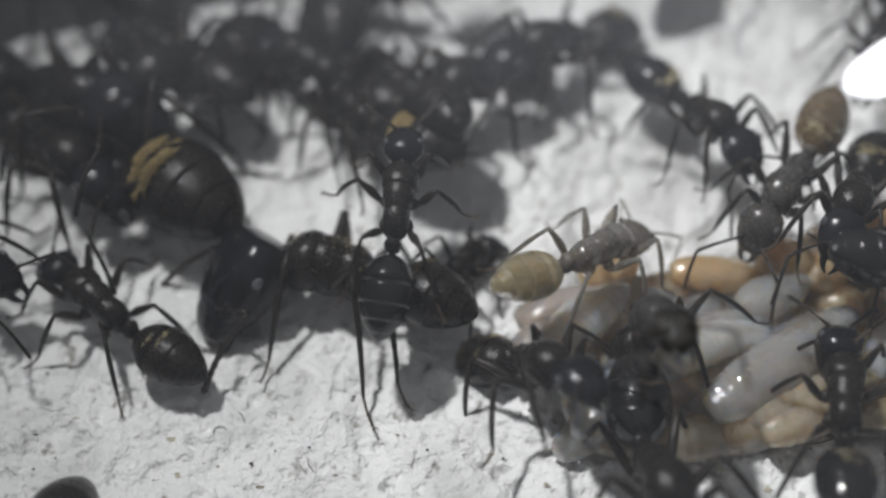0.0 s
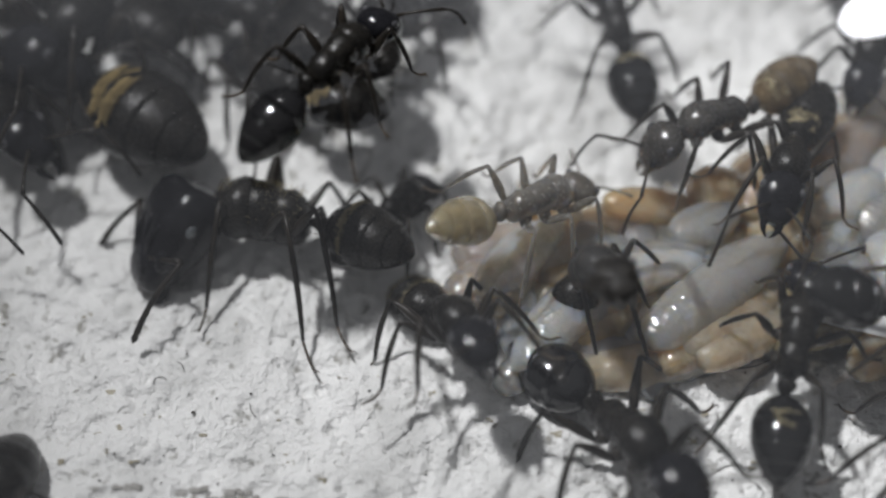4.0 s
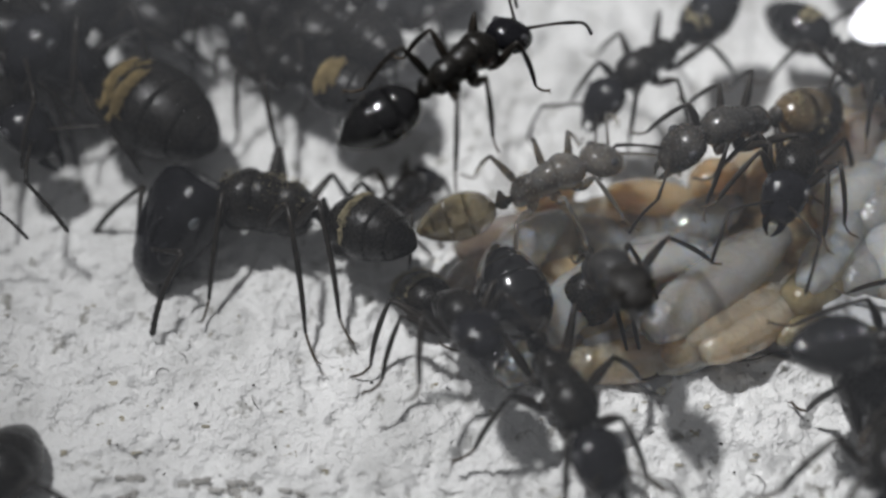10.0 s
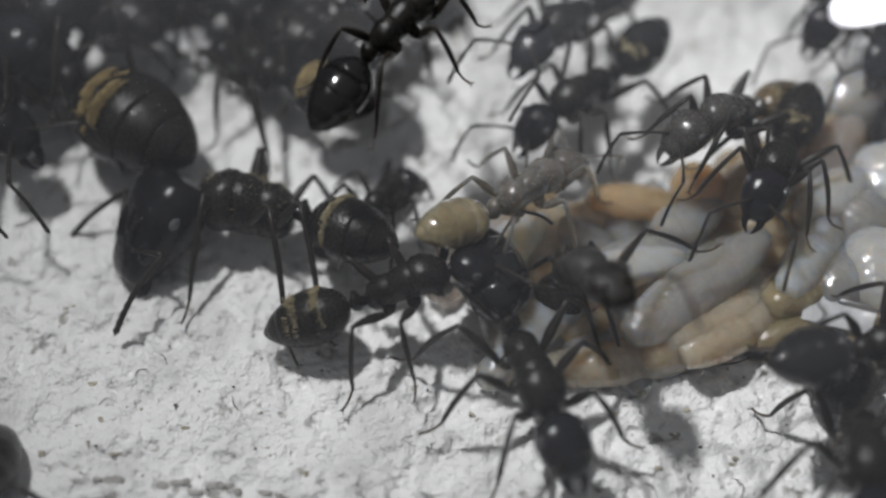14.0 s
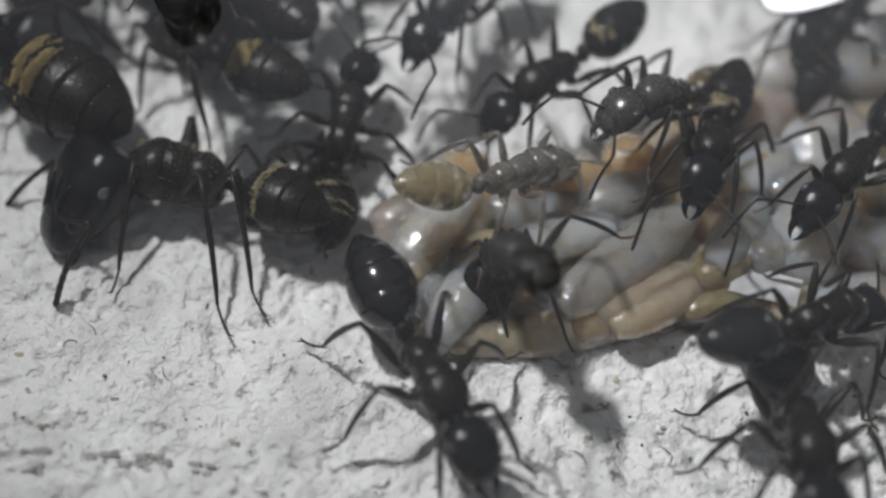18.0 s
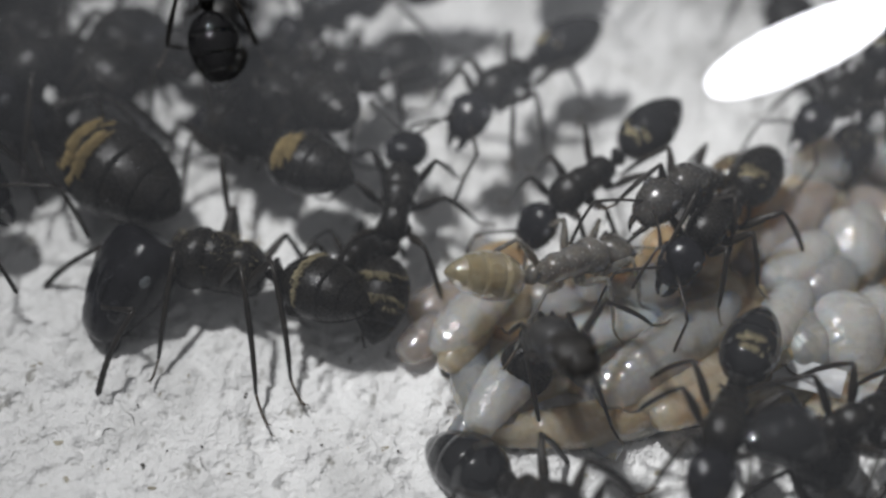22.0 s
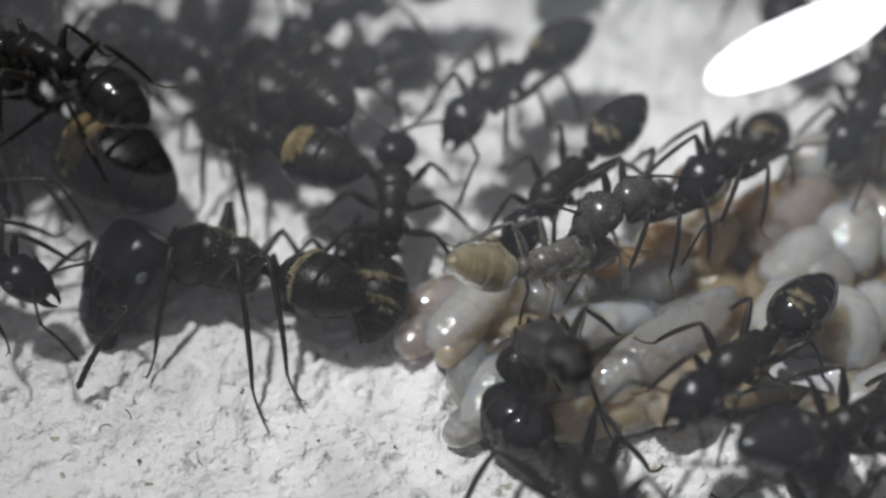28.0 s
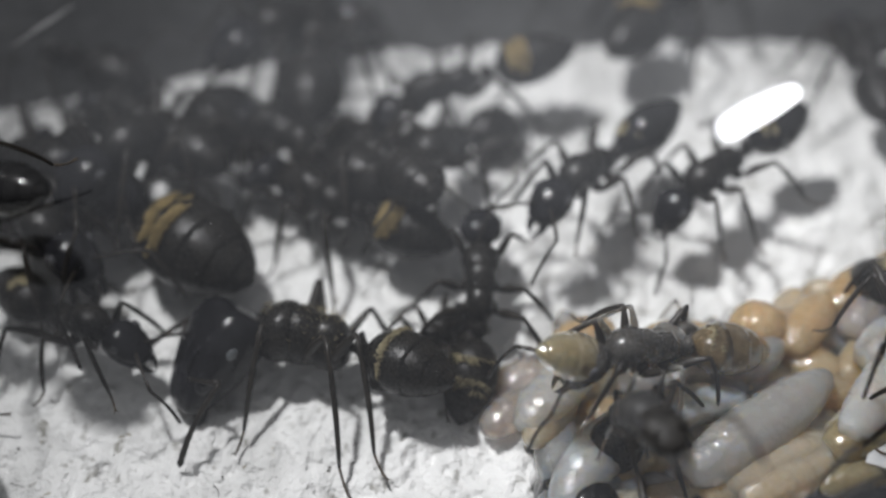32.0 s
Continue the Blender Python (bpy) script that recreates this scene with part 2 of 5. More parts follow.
def ant(label, size=1.0, seed=1, big=False, head_turn=(0, 38, 0), gaster_turn=(0, -8, 0), gold=("rim",), body=None, limbs=None, hind=None, plump=1.0, scape=(0, 0), feet=None, eye=None, hairy=False, far=False, bulk=1.25, feel=None, feel_far=None, thick=1.15, knees=None):
    """An ant with its parts. head_turn and gaster_turn bend it at the neck and waist."""
    rng = random.Random(seed)
    body, limbs, hind = body or MATT, limbs or LIMB, hind or SHINY
    root = new("ant")
    tagged(root, label, "ant", "ants of the nest")
    root.empty_display_size = 0.001
    seg = 10 if far else 18
    fat = lambda st: [(x, z - (hz * (bulk - 1)) * 0.35, wy * bulk, hz * bulk, q) for x, z, wy, hz, q in st]
    # thorax in three plates
    part("pronotum", loft(fat([(2.0, 2.16, 0.22, 0.24, 2), (1.85, 2.2, 0.42, 0.42, 2), (1.5, 2.3, 0.64, 0.58, 2.2), (1.05, 2.4, 0.70, 0.64, 2.3), (0.7, 2.42, 0.65, 0.63, 2.2), (0.52, 2.4, 0.58, 0.58, 2)]), seg), body, root, size=size)
    part("mesonotum", loft(fat([(0.85, 2.36, 0.5, 0.54, 2), (0.55, 2.38, 0.58, 0.61, 2.2), (0.15, 2.33, 0.56, 0.62, 2.3), (-0.3, 2.22, 0.50, 0.57, 2.2), (-0.55, 2.17, 0.46, 0.54, 2)]), seg), body, root, size=size)
    part("propodeum", loft(fat([(-0.2, 2.18, 0.44, 0.52, 2), (-0.5, 2.16, 0.49, 0.565, 2.3), (-1.0, 2.16, 0.50, 0.58, 2.5), (-1.4, 2.02, 0.44, 0.46, 2.5), (-1.65, 1.86, 0.26, 0.26, 2)]), seg), body, root, size=size)
    part("petiole", join(loft([(-2.42, 1.86, 0.10, 0.10, 2), (-2.28, 1.9, 0.30, 0.30, 2), (-2.1, 2.08, 0.40, 0.52, 2.4), (-1.95, 2.05, 0.38, 0.48, 2.4), (-1.85, 1.9, 0.24, 0.25, 2), (-1.6, 1.84, 0.14, 0.14, 2)], seg), tube([(-1.5, 0, 1.85), (-2.6, 0, 1.85)], [0.13, 0.12], 8)), body, root, size=size)
    # hind body in overlapping plates
    g = plump
    long, wide, high = 3.9 * (0.9 + 0.1 * g), 1.22 * g, 1.1 * g
    cuts = [0.0, 0.33, 0.57, 0.76, 0.9, 1.0]
    holder = None
    for k in range(5):
        a, b = cuts[k], cuts[k + 1]
        st = []
        for i in range(7):
            f = (i / 6) ** (2.2 if k == 0 else 1.0)
            u = a + (b + (0.02 if k < 4 else 0) - a) * f
            x, wy, hz = gaster_form(u, wide, high, long)
            grow = 1.0 + 0.008 * i / 6
            st.append((x, 0.05 * math.sin(math.pi * u), wy * grow, hz * grow, 2.0))
        if k < 4:
            x, z, wy, hz, q = st[-1]
            st.append((x + 0.02, z, wy * 0.98, hz * 0.98, q))
        ob = part("gaster" if holder is None else "tergite", loft(st, seg + 4), hind, holder or root, at=(-2.42, 0, 1.86) if holder is None else (0, 0, 0), turn=gaster_turn if holder is None else (0, 0, 0), size=size)
        holder = holder or ob
    for kind in gold:
        lo, hi, half, name = {"rim": (0.24, 0.335, 1.25, "golden_hair_band"), "ring": (0.06, 0.17, 2.2, "golden_hair_band"), "patch": (0.25, 0.42, 0.62, "golden_hair_patch"), "end": (0.50, 0.66, 1.1, "golden_hair_patch"), "wide": (0.12, 0.27, 0.8, "golden_hair_patch"), "arch": (0.27, 0.36, 2.0, "golden_hair_band"), "crescent": (0.20, 0.42, 0.85, "golden_hair_patch"), "fleck": (0.26, 0.44, 0.5, "golden_hair_patch")}[kind]
        dense = []
        for _ in range({"arch": 1300, "crescent": 2400}.get(kind, 430)):
            u = lo + (hi - lo) * rng.random()
            ang = half * rng.uniform(-1, 1) * (0.75 + 0.25 * math.sin(u * 60))
            ang += 0.45 if kind == "crescent" else 0.0
            if noise.noise((u * 14, ang * 2.2, seed * 1.7)) < (-0.25 if kind in ("arch", "crescent") else 0.0):
                continue
            x, wy, hz = gaster_form(u, wide, high, long)
            dense.append(((x, wy * 1.02 * math.sin(ang), 0.05 * math.sin(math.pi * u) + hz * 1.02 * math.cos(ang)), (-0.9, 0.55 * math.sin(ang), 0.55 * math.cos(ang))))
        shape = hairs(dense, 0.26, rng, 0.016 if kind == "crescent" else 0.011)
        part(name, shape, AMBER_HAIR if kind == "crescent" else GOLD, holder, "golden hairs", size=size)
    # head
    pitch, hz0 = head_turn, 2.18
    if big:
        hs = [(-0.62, 0.0, 1.0, 0.7, 2.6), (-0.54, 0.03, 1.26, 0.92, 2.8), (-0.3, 0.07, 1.44, 1.12, 3.0), (0.4, 0.13, 1.54, 1.25, 3.0), (1.2, 0.15, 1.48, 1.18, 3.0), (1.9, 0.2, 1.36, 1.0, 3.0), (2.5, 0.28, 1.2, 0.8, 3.0), (3.0, 0.32, 1.02, 0.62, 3.0), (3.35, 0.32, 0.84, 0.48, 2.8), (3.5, 0.3, 0.6, 0.34, 2.6)]
        hs = [(x * 1.1, z, wy * 1.04, hz * 1.08, q) for x, z, wy, hz, q in hs]
        ex, ey, ez, er = 0.85, 1.46, 0.50, 0.25
        ax, ay, az = 2.5, 0.62, 1.08
        mx, my, ml = 3.6, 0.5, 1.0
    else:
        hs = [(-0.12, 0.0, 0.25, 0.2, 2), (0.0, 0.02, 0.55, 0.42, 2.1), (0.3, 0.06, 0.86, 0.62, 2.2), (0.8, 0.08, 0.98, 0.70, 2.3), (1.35, 0.04, 0.90, 0.66, 2.3), (1.85, -0.02, 0.70, 0.52, 2.3), (2.15, -0.06, 0.48, 0.34, 2.2)]
        ex, ey, ez, er = 0.75, 0.80, 0.42, 0.2
        ax, ay, az = 1.55, 0.34, 0.52
        mx, my, ml = 1.98, 0.32, 0.75
    part("neck", tube([(1.75, 0, 2.15), (2.9 if big else 2.35, 0, 2.18)], [0.3 if big else 0.22, 0.25 if big else 0.18], 8), body, root, size=size)
    head = part("head", loft(hs, seg + 4), CUTICLE if body is MATT else body, root, at=(2.95 if big else 2.2, 0, hz0 + 0.04), turn=pitch, size=size)
    if big:
        part("clypeus", loft([(2.0, 1.14, 0.32, 0.10, 2.4), (2.4, 1.12, 0.58, 0.2, 2.6), (3.0, 1.0, 0.66, 0.22, 2.8), (3.5, 0.84, 0.56, 0.18, 2.6), (3.8, 0.66, 0.36, 0.1, 2.4)], seg), FACE, head, "rough face plate", size=size)
        for s in (1, -1):
            part("frontal_carina", tube(bend((2.45, s * 0.42, 1.22), (1.8, s * 0.5, 1.52), (1.1, s * 0.72, 1.36), 7), [0.05, 0.09, 0.11, 0.11, 0.09, 0.07, 0.03], 7), FACE, head, size=size)
            part("antenna_socket", egg(2.5, s * 0.62, 1.04, 0.17, 0.17, 0.12, 10, 6), CUTICLE, head, size=size)
            part("cheek", egg(2.1, s * 1.02, 0.62, 0.85, 0.34, 0.5, 14, 8), FACE, head, size=size)
        part("frontal_ridge", tube(bend((0.9, 0, 1.46), (1.6, 0, 1.46), (2.2, 0, 1.22), 6), [0.03, 0.06, 0.08, 0.08, 0.06, 0.04], 6), FACE, head, size=size)
    for s in (1, -1):
        part("eye", egg(ex, s * ey, ez, er * 1.25, er * 0.8, er, 10, 6), eye or DULL_EYE, head, "grey compound eye", size=size)
        tip = (mx + ml, s * 0.08 * ml, -0.35)
        part("mandible", tube(bend((mx - 0.15, s * my, -0.12), (mx + 0.55 * ml, s * my * 1.35, -0.2), tip, 6), [0.2 * ml, 0.24 * ml, 0.22 * ml, 0.17 * ml, 0.1 * ml, 0.03], 8), CUTICLE if body is MATT else body, head, size=size)
        j1, j2 = scape
        e2 = Vector((1.3 + j1 * 0.9, s * (1.5 - abs(j1) * 0.3), 0.75 + j1 * 0.4))
        way = Vector((2.0, s * (0.1 + 0.4 * j2), -1.0 + 0.8 * j2))
        if feel and s > 0:
            e2, way = Vector(feel[0]), Vector(feel[1])
        if feel_far and s < 0:
            e2, way = Vector(feel_far[0]), Vector(feel_far[1])
        base = tube(bend((0, 0, 0), (e2.x * 0.5, e2.y * 0.6, e2.z * 0.65 + 0.1), tuple(e2), 6), [w * (1.5 if big else 1.0) for w in (0.09, 0.07, 0.065, 0.07, 0.085, 0.09)], 7)
        beads = [tuple(e2 + way * (k / 20) + Vector((0, 0, 0.22 * math.sin(math.pi * k / 20)))) for k in range(21)]
        lash = tube(beads, [(0.072 if k % 2 else 0.058) * (1.5 if big else 1.0) * (1 + 0.35 * k / 20) for k in range(20)] + [0.03], 7)
        part("antenna", join(base, lash), limbs, head, "jointed antenna", at=(ax, s * ay, az), size=size)
    # legs
    for where in ("front", "middle", "hind"):
        for s in (1, -1):
            hx, hy, hz = HIPS[where]
            fx, fy = FEET[where]
            if feet and (where, s) in feet:
                target = feet[(where, s)]
            else:
                target = (fx + rng.uniform(-0.5, 0.5), fy * rng.uniform(0.88, 1.1))
            cx, fe, ti, ta = leg_shapes((hx, hy, hz), target, (1.15 if where != "hind" else 1.3) * rng.uniform(0.85, 1.1) * (knees or {}).get((where, s), 1.0), thick * (1.7 if (where, s) in (knees or {}) else 1.0))
            if s < 0:
                cx, fe, ti, ta = [([(x, -y, z) for x, y, z in v], [tuple(reversed(q)) for q in f]) for v, f in (cx, fe, ti, ta)]
            leg = part(where + "_leg", cx, limbs, root, at=(hx, s * hy, hz), size=size)
            part("femur", fe, limbs, leg, size=size)
            part("tibia", ti, limbs, leg, size=size)
            part("tarsus", ta, limbs if far else FOOT, leg, "brown jointed foot" if not far else "", size=size)
    if hairy:
        spots = [((x, 0.62 * math.sin(a), 2.4 + 0.6 * math.cos(a)), (0, math.sin(a), math.cos(a))) for x in np.linspace(-1.2, 1.7, 13) for a in np.linspace(-1.1, 1.1, 7)]
        part("bristles", hairs(spots, 0.5, rng), GOLD, root, "pale upright bristles", size=size)
        down = []
        for _ in range(200):
            x, a = rng.uniform(-1.5, 1.9), rng.uniform(-1.9, 1.9)
            r = bulk * (0.66 - 0.10 * ((x - 0.6) / 1.6) ** 2)
            down.append(((x, 0.93 * r * math.sin(a), 2.2 + 0.90 * r * math.cos(a)), (-0.8, 0.6 * math.sin(a), 0.6 * math.cos(a))))
        part("down", hairs(down, 0.22, rng, 0.010), GOLD, root, "short golden down", size=size)
    return root

# ---- the nest floor: cast plaster, lumpy and pitted ----
PLASTER, n_, l_, b_ = material("white_plaster")
coarse = noise_node(n_, l_, 130, 6, 0.65)
grain = noise_node(n_, l_, 760, 4, 0.6)
col = ramp(n_, l_, coarse.outputs[0], [(0.30, (0.46, 0.46, 0.45)), (0.48, (0.69, 0.69, 0.68)), (0.72, (0.83, 0.83, 0.82))])
# dark dots put into the colour for the shade in small pits
specks = noise_node(n_, l_, 1000, 3, 0.55)
dark = ramp(n_, l_, specks.outputs[0], [(0.29, (0.42, 0.41, 0.38)), (0.385, (1, 1, 1))])
mul = n_.new("ShaderNodeMix")
mul.data_type, mul.blend_type = "RGBA", "MULTIPLY"
mul.inputs[0].default_value = 1.0
l_.new(col.outputs[0], mul.inputs[6])
l_.new(dark.outputs[0], mul.inputs[7])
l_.new(mul.outputs[2], b_.inputs["Base Color"])
b_.inputs["Roughness"].default_value = 0.85
bump(n_, l_, grain.outputs[0], b_, 1.0, 0.0009)


def floor_height(x, y):
    """Height of the plaster in mm at (x, y) mm."""
    h = 0.5 * noise.noise((x * 0.10, y * 0.10, 3.1)) + 0.30 * noise.noise((x * 0.45, y * 0.45, 7.7)) + 0.20 * noise.noise((x * 1.3, y * 1.3, 1.3)) - 1.3 * max(0.0, noise.noise((x * 1.7, y * 2.5, 2.3)) - 0.22) + 0.12 * noise.noise((x * 2.9, y * 2.9, 4.4)) - 0.5 * max(0.0, noise.noise((x * 3.1, y * 3.6, 8.2)) - 0.33)
    # hollow under the brood, with a crumbly lip at its front
    step = lambda v: 0.0 if v < 0 else 1.0 if v > 1 else v * v * (3 - 2 * v)
    front = 0.133 * x - 7.5 + 0.5 * noise.noise((x * 0.5, 0.3, 5.5))
    side = step((x - 1.8) / 2.5)
    h += 0.30 * side * math.exp(-((y - front + 0.4) / 0.6) ** 2)
    return h - 0.25 - 1.2 * side * step((y - front) / 0.7) * (1 - step((y - 8) / 6))


def plaster_sheet():
    xs = np.concatenate([np.linspace(-150, -32, 14), np.linspace(-30, 34, 330), np.linspace(36, 150, 14)])
    ys = np.concatenate([np.linspace(-120, -18, 12), np.concatenate([np.linspace(-17, 2, 105), np.linspace(2.25, 30, 90)]), np.linspace(31, 60, 20)])
    vs = [(x, y, floor_height(x, y)) for y in ys for x in xs]
    w = len(xs)
    fs = [(j * w + i, j * w + i + 1, j * w + w + i + 1, j * w + w + i) for j in range(len(ys) - 1) for i in range(w - 1)]
    return vs, fs


tagged(part("floor", plaster_sheet(), PLASTER), "rough white plaster nest floor with small dark pits", "floor", kind="structure")


def mm_pose(x, y, z, a, b, c):
    return pose(x * MM, y * MM, z * MM, a, b, c)


# ---- the ants ----
major_ant = ant("big-headed black major ant standing on the white plaster", 1.2, 11, big=True, head_turn=(-8.1, 63.6, 34.5), bulk=1.9, feel=((-0.44, 1.45, -0.41), (3.53, -0.18, 0.08)), feel_far=((-1.56, -1.38, -0.09), (3.04, -1.45, 0.13)), gold=("arch",), hind=MATT, plump=1.12, thick=1.15, knees={("middle", -1): 1.8}, eye=EYE_MAT, hairy=True, gaster_turn=(0, -4, -26), feet={('front', 1): (2.01, 2.5, -2.03), ('middle', 1): (-2.67, 3.54, -2.73), ('hind', 1): (-3.87, 2.69, -2.16)})
major_ant.matrix_basis = mm_pose(-8.26, -0.63, 0.39, 34.00, -0.00, 174.00)
walker_ant = ant("slender black worker ant with a polished gaster", 1.0, 21, gold=(), head_turn=(0, 25, 0), gaster_turn=(0, -2, 0))
leaver_ant = ant("black worker ant with a gold-haired gaster leaving over the plaster", 1.05, 22, gold=("patch",), hind=MATT)
comer_ant = ant("black worker ant with a gold-haired gaster near the major ant", 1.05, 23, gold=("patch",), hind=MATT, head_turn=(0, 45, 0))
front_ant = ant("dark worker ant with a large smooth gaster beside the brood", 1.2, 24, gold=(), head_turn=(0, 20, 0), plump=1.05)
climber_ant = ant("black gold-haired worker ant reaching up beside the major ant", 1.08, 25, gold=("rim", "end"), hind=MATT, head_turn=(0, 30, 0))
nurse_e_ant = ant("black nurse ant with a gold-ringed gaster standing on the pale larvae", 1.06, 26, feet={('middle', 1): (-2.5, 2.42, -3.24), ('front', 1): (-3.07, 6.18, 1.2), ('front', -1): (-4.04, -0.09, 2.62), ('middle', -1): (-3.15, -0.51, -2.56), ('hind', 1): (-2.97, 2.91, -0.32), ('hind', -1): (-3.73, -1.58, -0.57)}, gold=("rim",), body=CHARCOAL, hind=MATT, head_turn=(0, 35, 0))
nurse_a_ant = ant("young grey-brown worker ant with an amber-tinged gaster tending the brood", 1.05, 27, gold=("wide",), body=DUSKY, limbs=LIMB, hind=DUSKY_AMBER, head_turn=(0, 50, 0))
nurse_b_ant = ant("black nurse ant with a gold-haired gaster bent over the larvae", 1.05, 28, gold=("wide",), hind=MATT, head_turn=(0, 50, 0))
right_a_ant = ant("black worker ant with a gold-patched gaster beside the larvae", 1.05, 29, gold=("patch",), head_turn=(0, 35, 0))
right_b_ant = ant("black worker ant with a glossy gaster by the brood", 1.1, 30, gold=(), head_turn=(0, 30, 0))
right_c_ant = ant("large dark worker ant on the plaster near the brood", 1.2, 31, gold=(), hind=MATT, plump=1.1)
crosser_ant = ant("black worker ant with a gold-haired gaster walking over the larvae", 1.05, 32, gold=("patch",), head_turn=(0, 25, 0))
upper_ant = ant("slim black worker ant walking behind the brood", 1.05, 33, gold=("wide",), head_turn=(0, 40, 0))
partner_ant = ant("black worker ant mouth to mouth with another worker", 1.1, 34, gold=("wide",), head_turn=(0, 30, 0))
callow_ant = ant("pale grey freshly hatched ant with an amber gaster on the brood", 1.0, 35, gold=(), body=CALLOW, hind=GLASSY, limbs=CALLOW, head_turn=(0, 40, 20), plump=0.95)
facing_ant = ant("dark worker ant facing outward from the back of the brood", 1.0, 36, gold=("rim",), head_turn=(0, 30, 0))
queen_ant = ant("very large dark queen ant with a gold-patched broad gaster", 1.9, 41, feet={("front", 1): (2.4, 1.2), ("middle", 1): (0.4, 1.6), ("hind", 1): (-2.0, 1.6)}, gold=("crescent",), hind=MATT, plump=1.05, far=True)
back_a_ant = ant("dark ant with a gold-patched gaster in the crowd at the back", 1.25, 42, gold=("crescent",), hind=MATT, far=True)
back_b_ant = ant("dark ant in the crowd at the back of the nest", 1.2, 43, gold=("crescent",), hind=MATT, far=True)
back_c_ant = ant("broad dark ant in the crowd at the back of the nest", 1.4, 44, gold=(), hind=MATT, far=True, plump=1.1)
back_c_ant.matrix_basis = mm_pose(-10.33, 22.26, 0.29, 0, 10.6, 94.9)
back_d_ant = ant("dark ant beside the queen at the back of the nest", 1.3, 45, gold=(), hind=MATT, far=True)
back_d_ant.matrix_basis = mm_pose(-19.07, 14.89, -0.01, 0, 15.5, 140.3)
back_e_ant = ant("dark ant half hidden behind the major ant", 0.85, 46, gold=(), hind=MATT)
back_e_ant.matrix_basis = mm_pose(-2.42, 2.01, -0.60, 0.00, 20.00, 57.00)
back_f_ant = ant("dark ant in the crowd above the queen", 1.3, 47, gold=(), hind=MATT, far=True)
back_f_ant.matrix_basis = mm_pose(-25.97, 20.61, 0.13, 0.00, 5.00, 156.00)
back_g_ant = ant("dark ant in the crowd at the dim back edge", 1.3, 48, gold=(), hind=MATT, far=True)
back_g_ant.matrix_basis = mm_pose(-10.48, 13.56, 0.27, 0.00, 10.00, 144.00)
back_h_ant = ant("dark ant standing in the dim back of the nest", 1.3, 49, gold=(), hind=MATT, far=True)
back_h_ant.matrix_basis = mm_pose(-22.05, 5.98, 0.81, 0.00, -15.00, -42.00)
top_ant = ant("dark gold-patched worker ant crossing the back of the nest", 1.25, 50, gold=("patch",), hind=MATT, far=True)
corner_ant = ant("dark ant at the front edge of the plaster", 1.2, 51, gold=(), hind=MATT)
corner_ant.matrix_basis = mm_pose(-18.35, -17.38, 1.02, 0.00, -20.00, -93.00)
back_i_ant = ant("large dark ant added for the shaded floor behind the queen", 1.5, 52, gold=(), hind=MATT, far=True, plump=1.1)
back_i_ant.matrix_basis = mm_pose(-18.28, 10.93, 1.27, 0.00, -20.00, -120.00)
# added ant, its dark body stands in for shade on the floor
back_j_ant = ant("dark ant added for the shaded floor behind the queen", 1.3, 53, gold=(), hind=MATT, far=True)
back_j_ant.matrix_basis = mm_pose(-5.86, 11.98, 0.49, 0, 29.4, 123.8)
# added ant, a dark shape that breaks up the pale far floor
back_k_ant = ant("dark ant added to darken the far side of the nest", 1.4, 54, gold=("crescent",), hind=MATT, far=True)
back_k_ant.matrix_basis = mm_pose(11.31, 27.18, 0.30, 0.00, 10.00, 54.00)
back_l_ant = ant("dark ant near the far wall of the nest", 1.4, 55, gold=(), hind=SHINY, far=True)
back_l_ant.matrix_basis = mm_pose(-12.17, 21.27, 1.19, 0.00, -20.00, -132.00)
back_m_ant = ant("dark ant crowded against the queen", 1.5, 56, gold=(), hind=MATT, far=True)
back_m_ant.matrix_basis = mm_pose(-22.58, 10.14, 0.60, 0.00, -10.00, -24.00)
back_n_ant = ant("dark ant far back beside the bright reflection", 1.2, 57, gold=(), hind=MATT, far=True)
back_n_ant.matrix_basis = mm_pose(21.11, 22.26, 0.40, 0.00, 15.00, 90.00)
back_q_ant = ant("dark ant half in shade behind the workers", 1.2, 60, gold=(), hind=MATT, far=True)
back_q_ant.matrix_basis = mm_pose(-2.93, 12.30, 1.02, 0.00, -20.00, -126.00)

# ---- the brood: larvae, pupae and cocoons heaped in a hollow ----
SKINS = {"W": LARVA, "C": CLEAR_LARVA, "T": TAN_LARVA, "A": AMBER, "B": AMBER, "Y": GLASSY, "P": PINK_LARVA}
BROOD_LABELS = {"W": "plump white wet ant larva in the brood heap", "C": "translucent greyish wet larva with a dark gut", "T": "tan wet larva lying in the brood heap",
                "A": "amber larva in the brood heap", "B": "round amber pupa in the brood heap", "Y": "clear yellowish larva at the edge of the brood heap", "P": "pinkish translucent larva in the brood heap"}


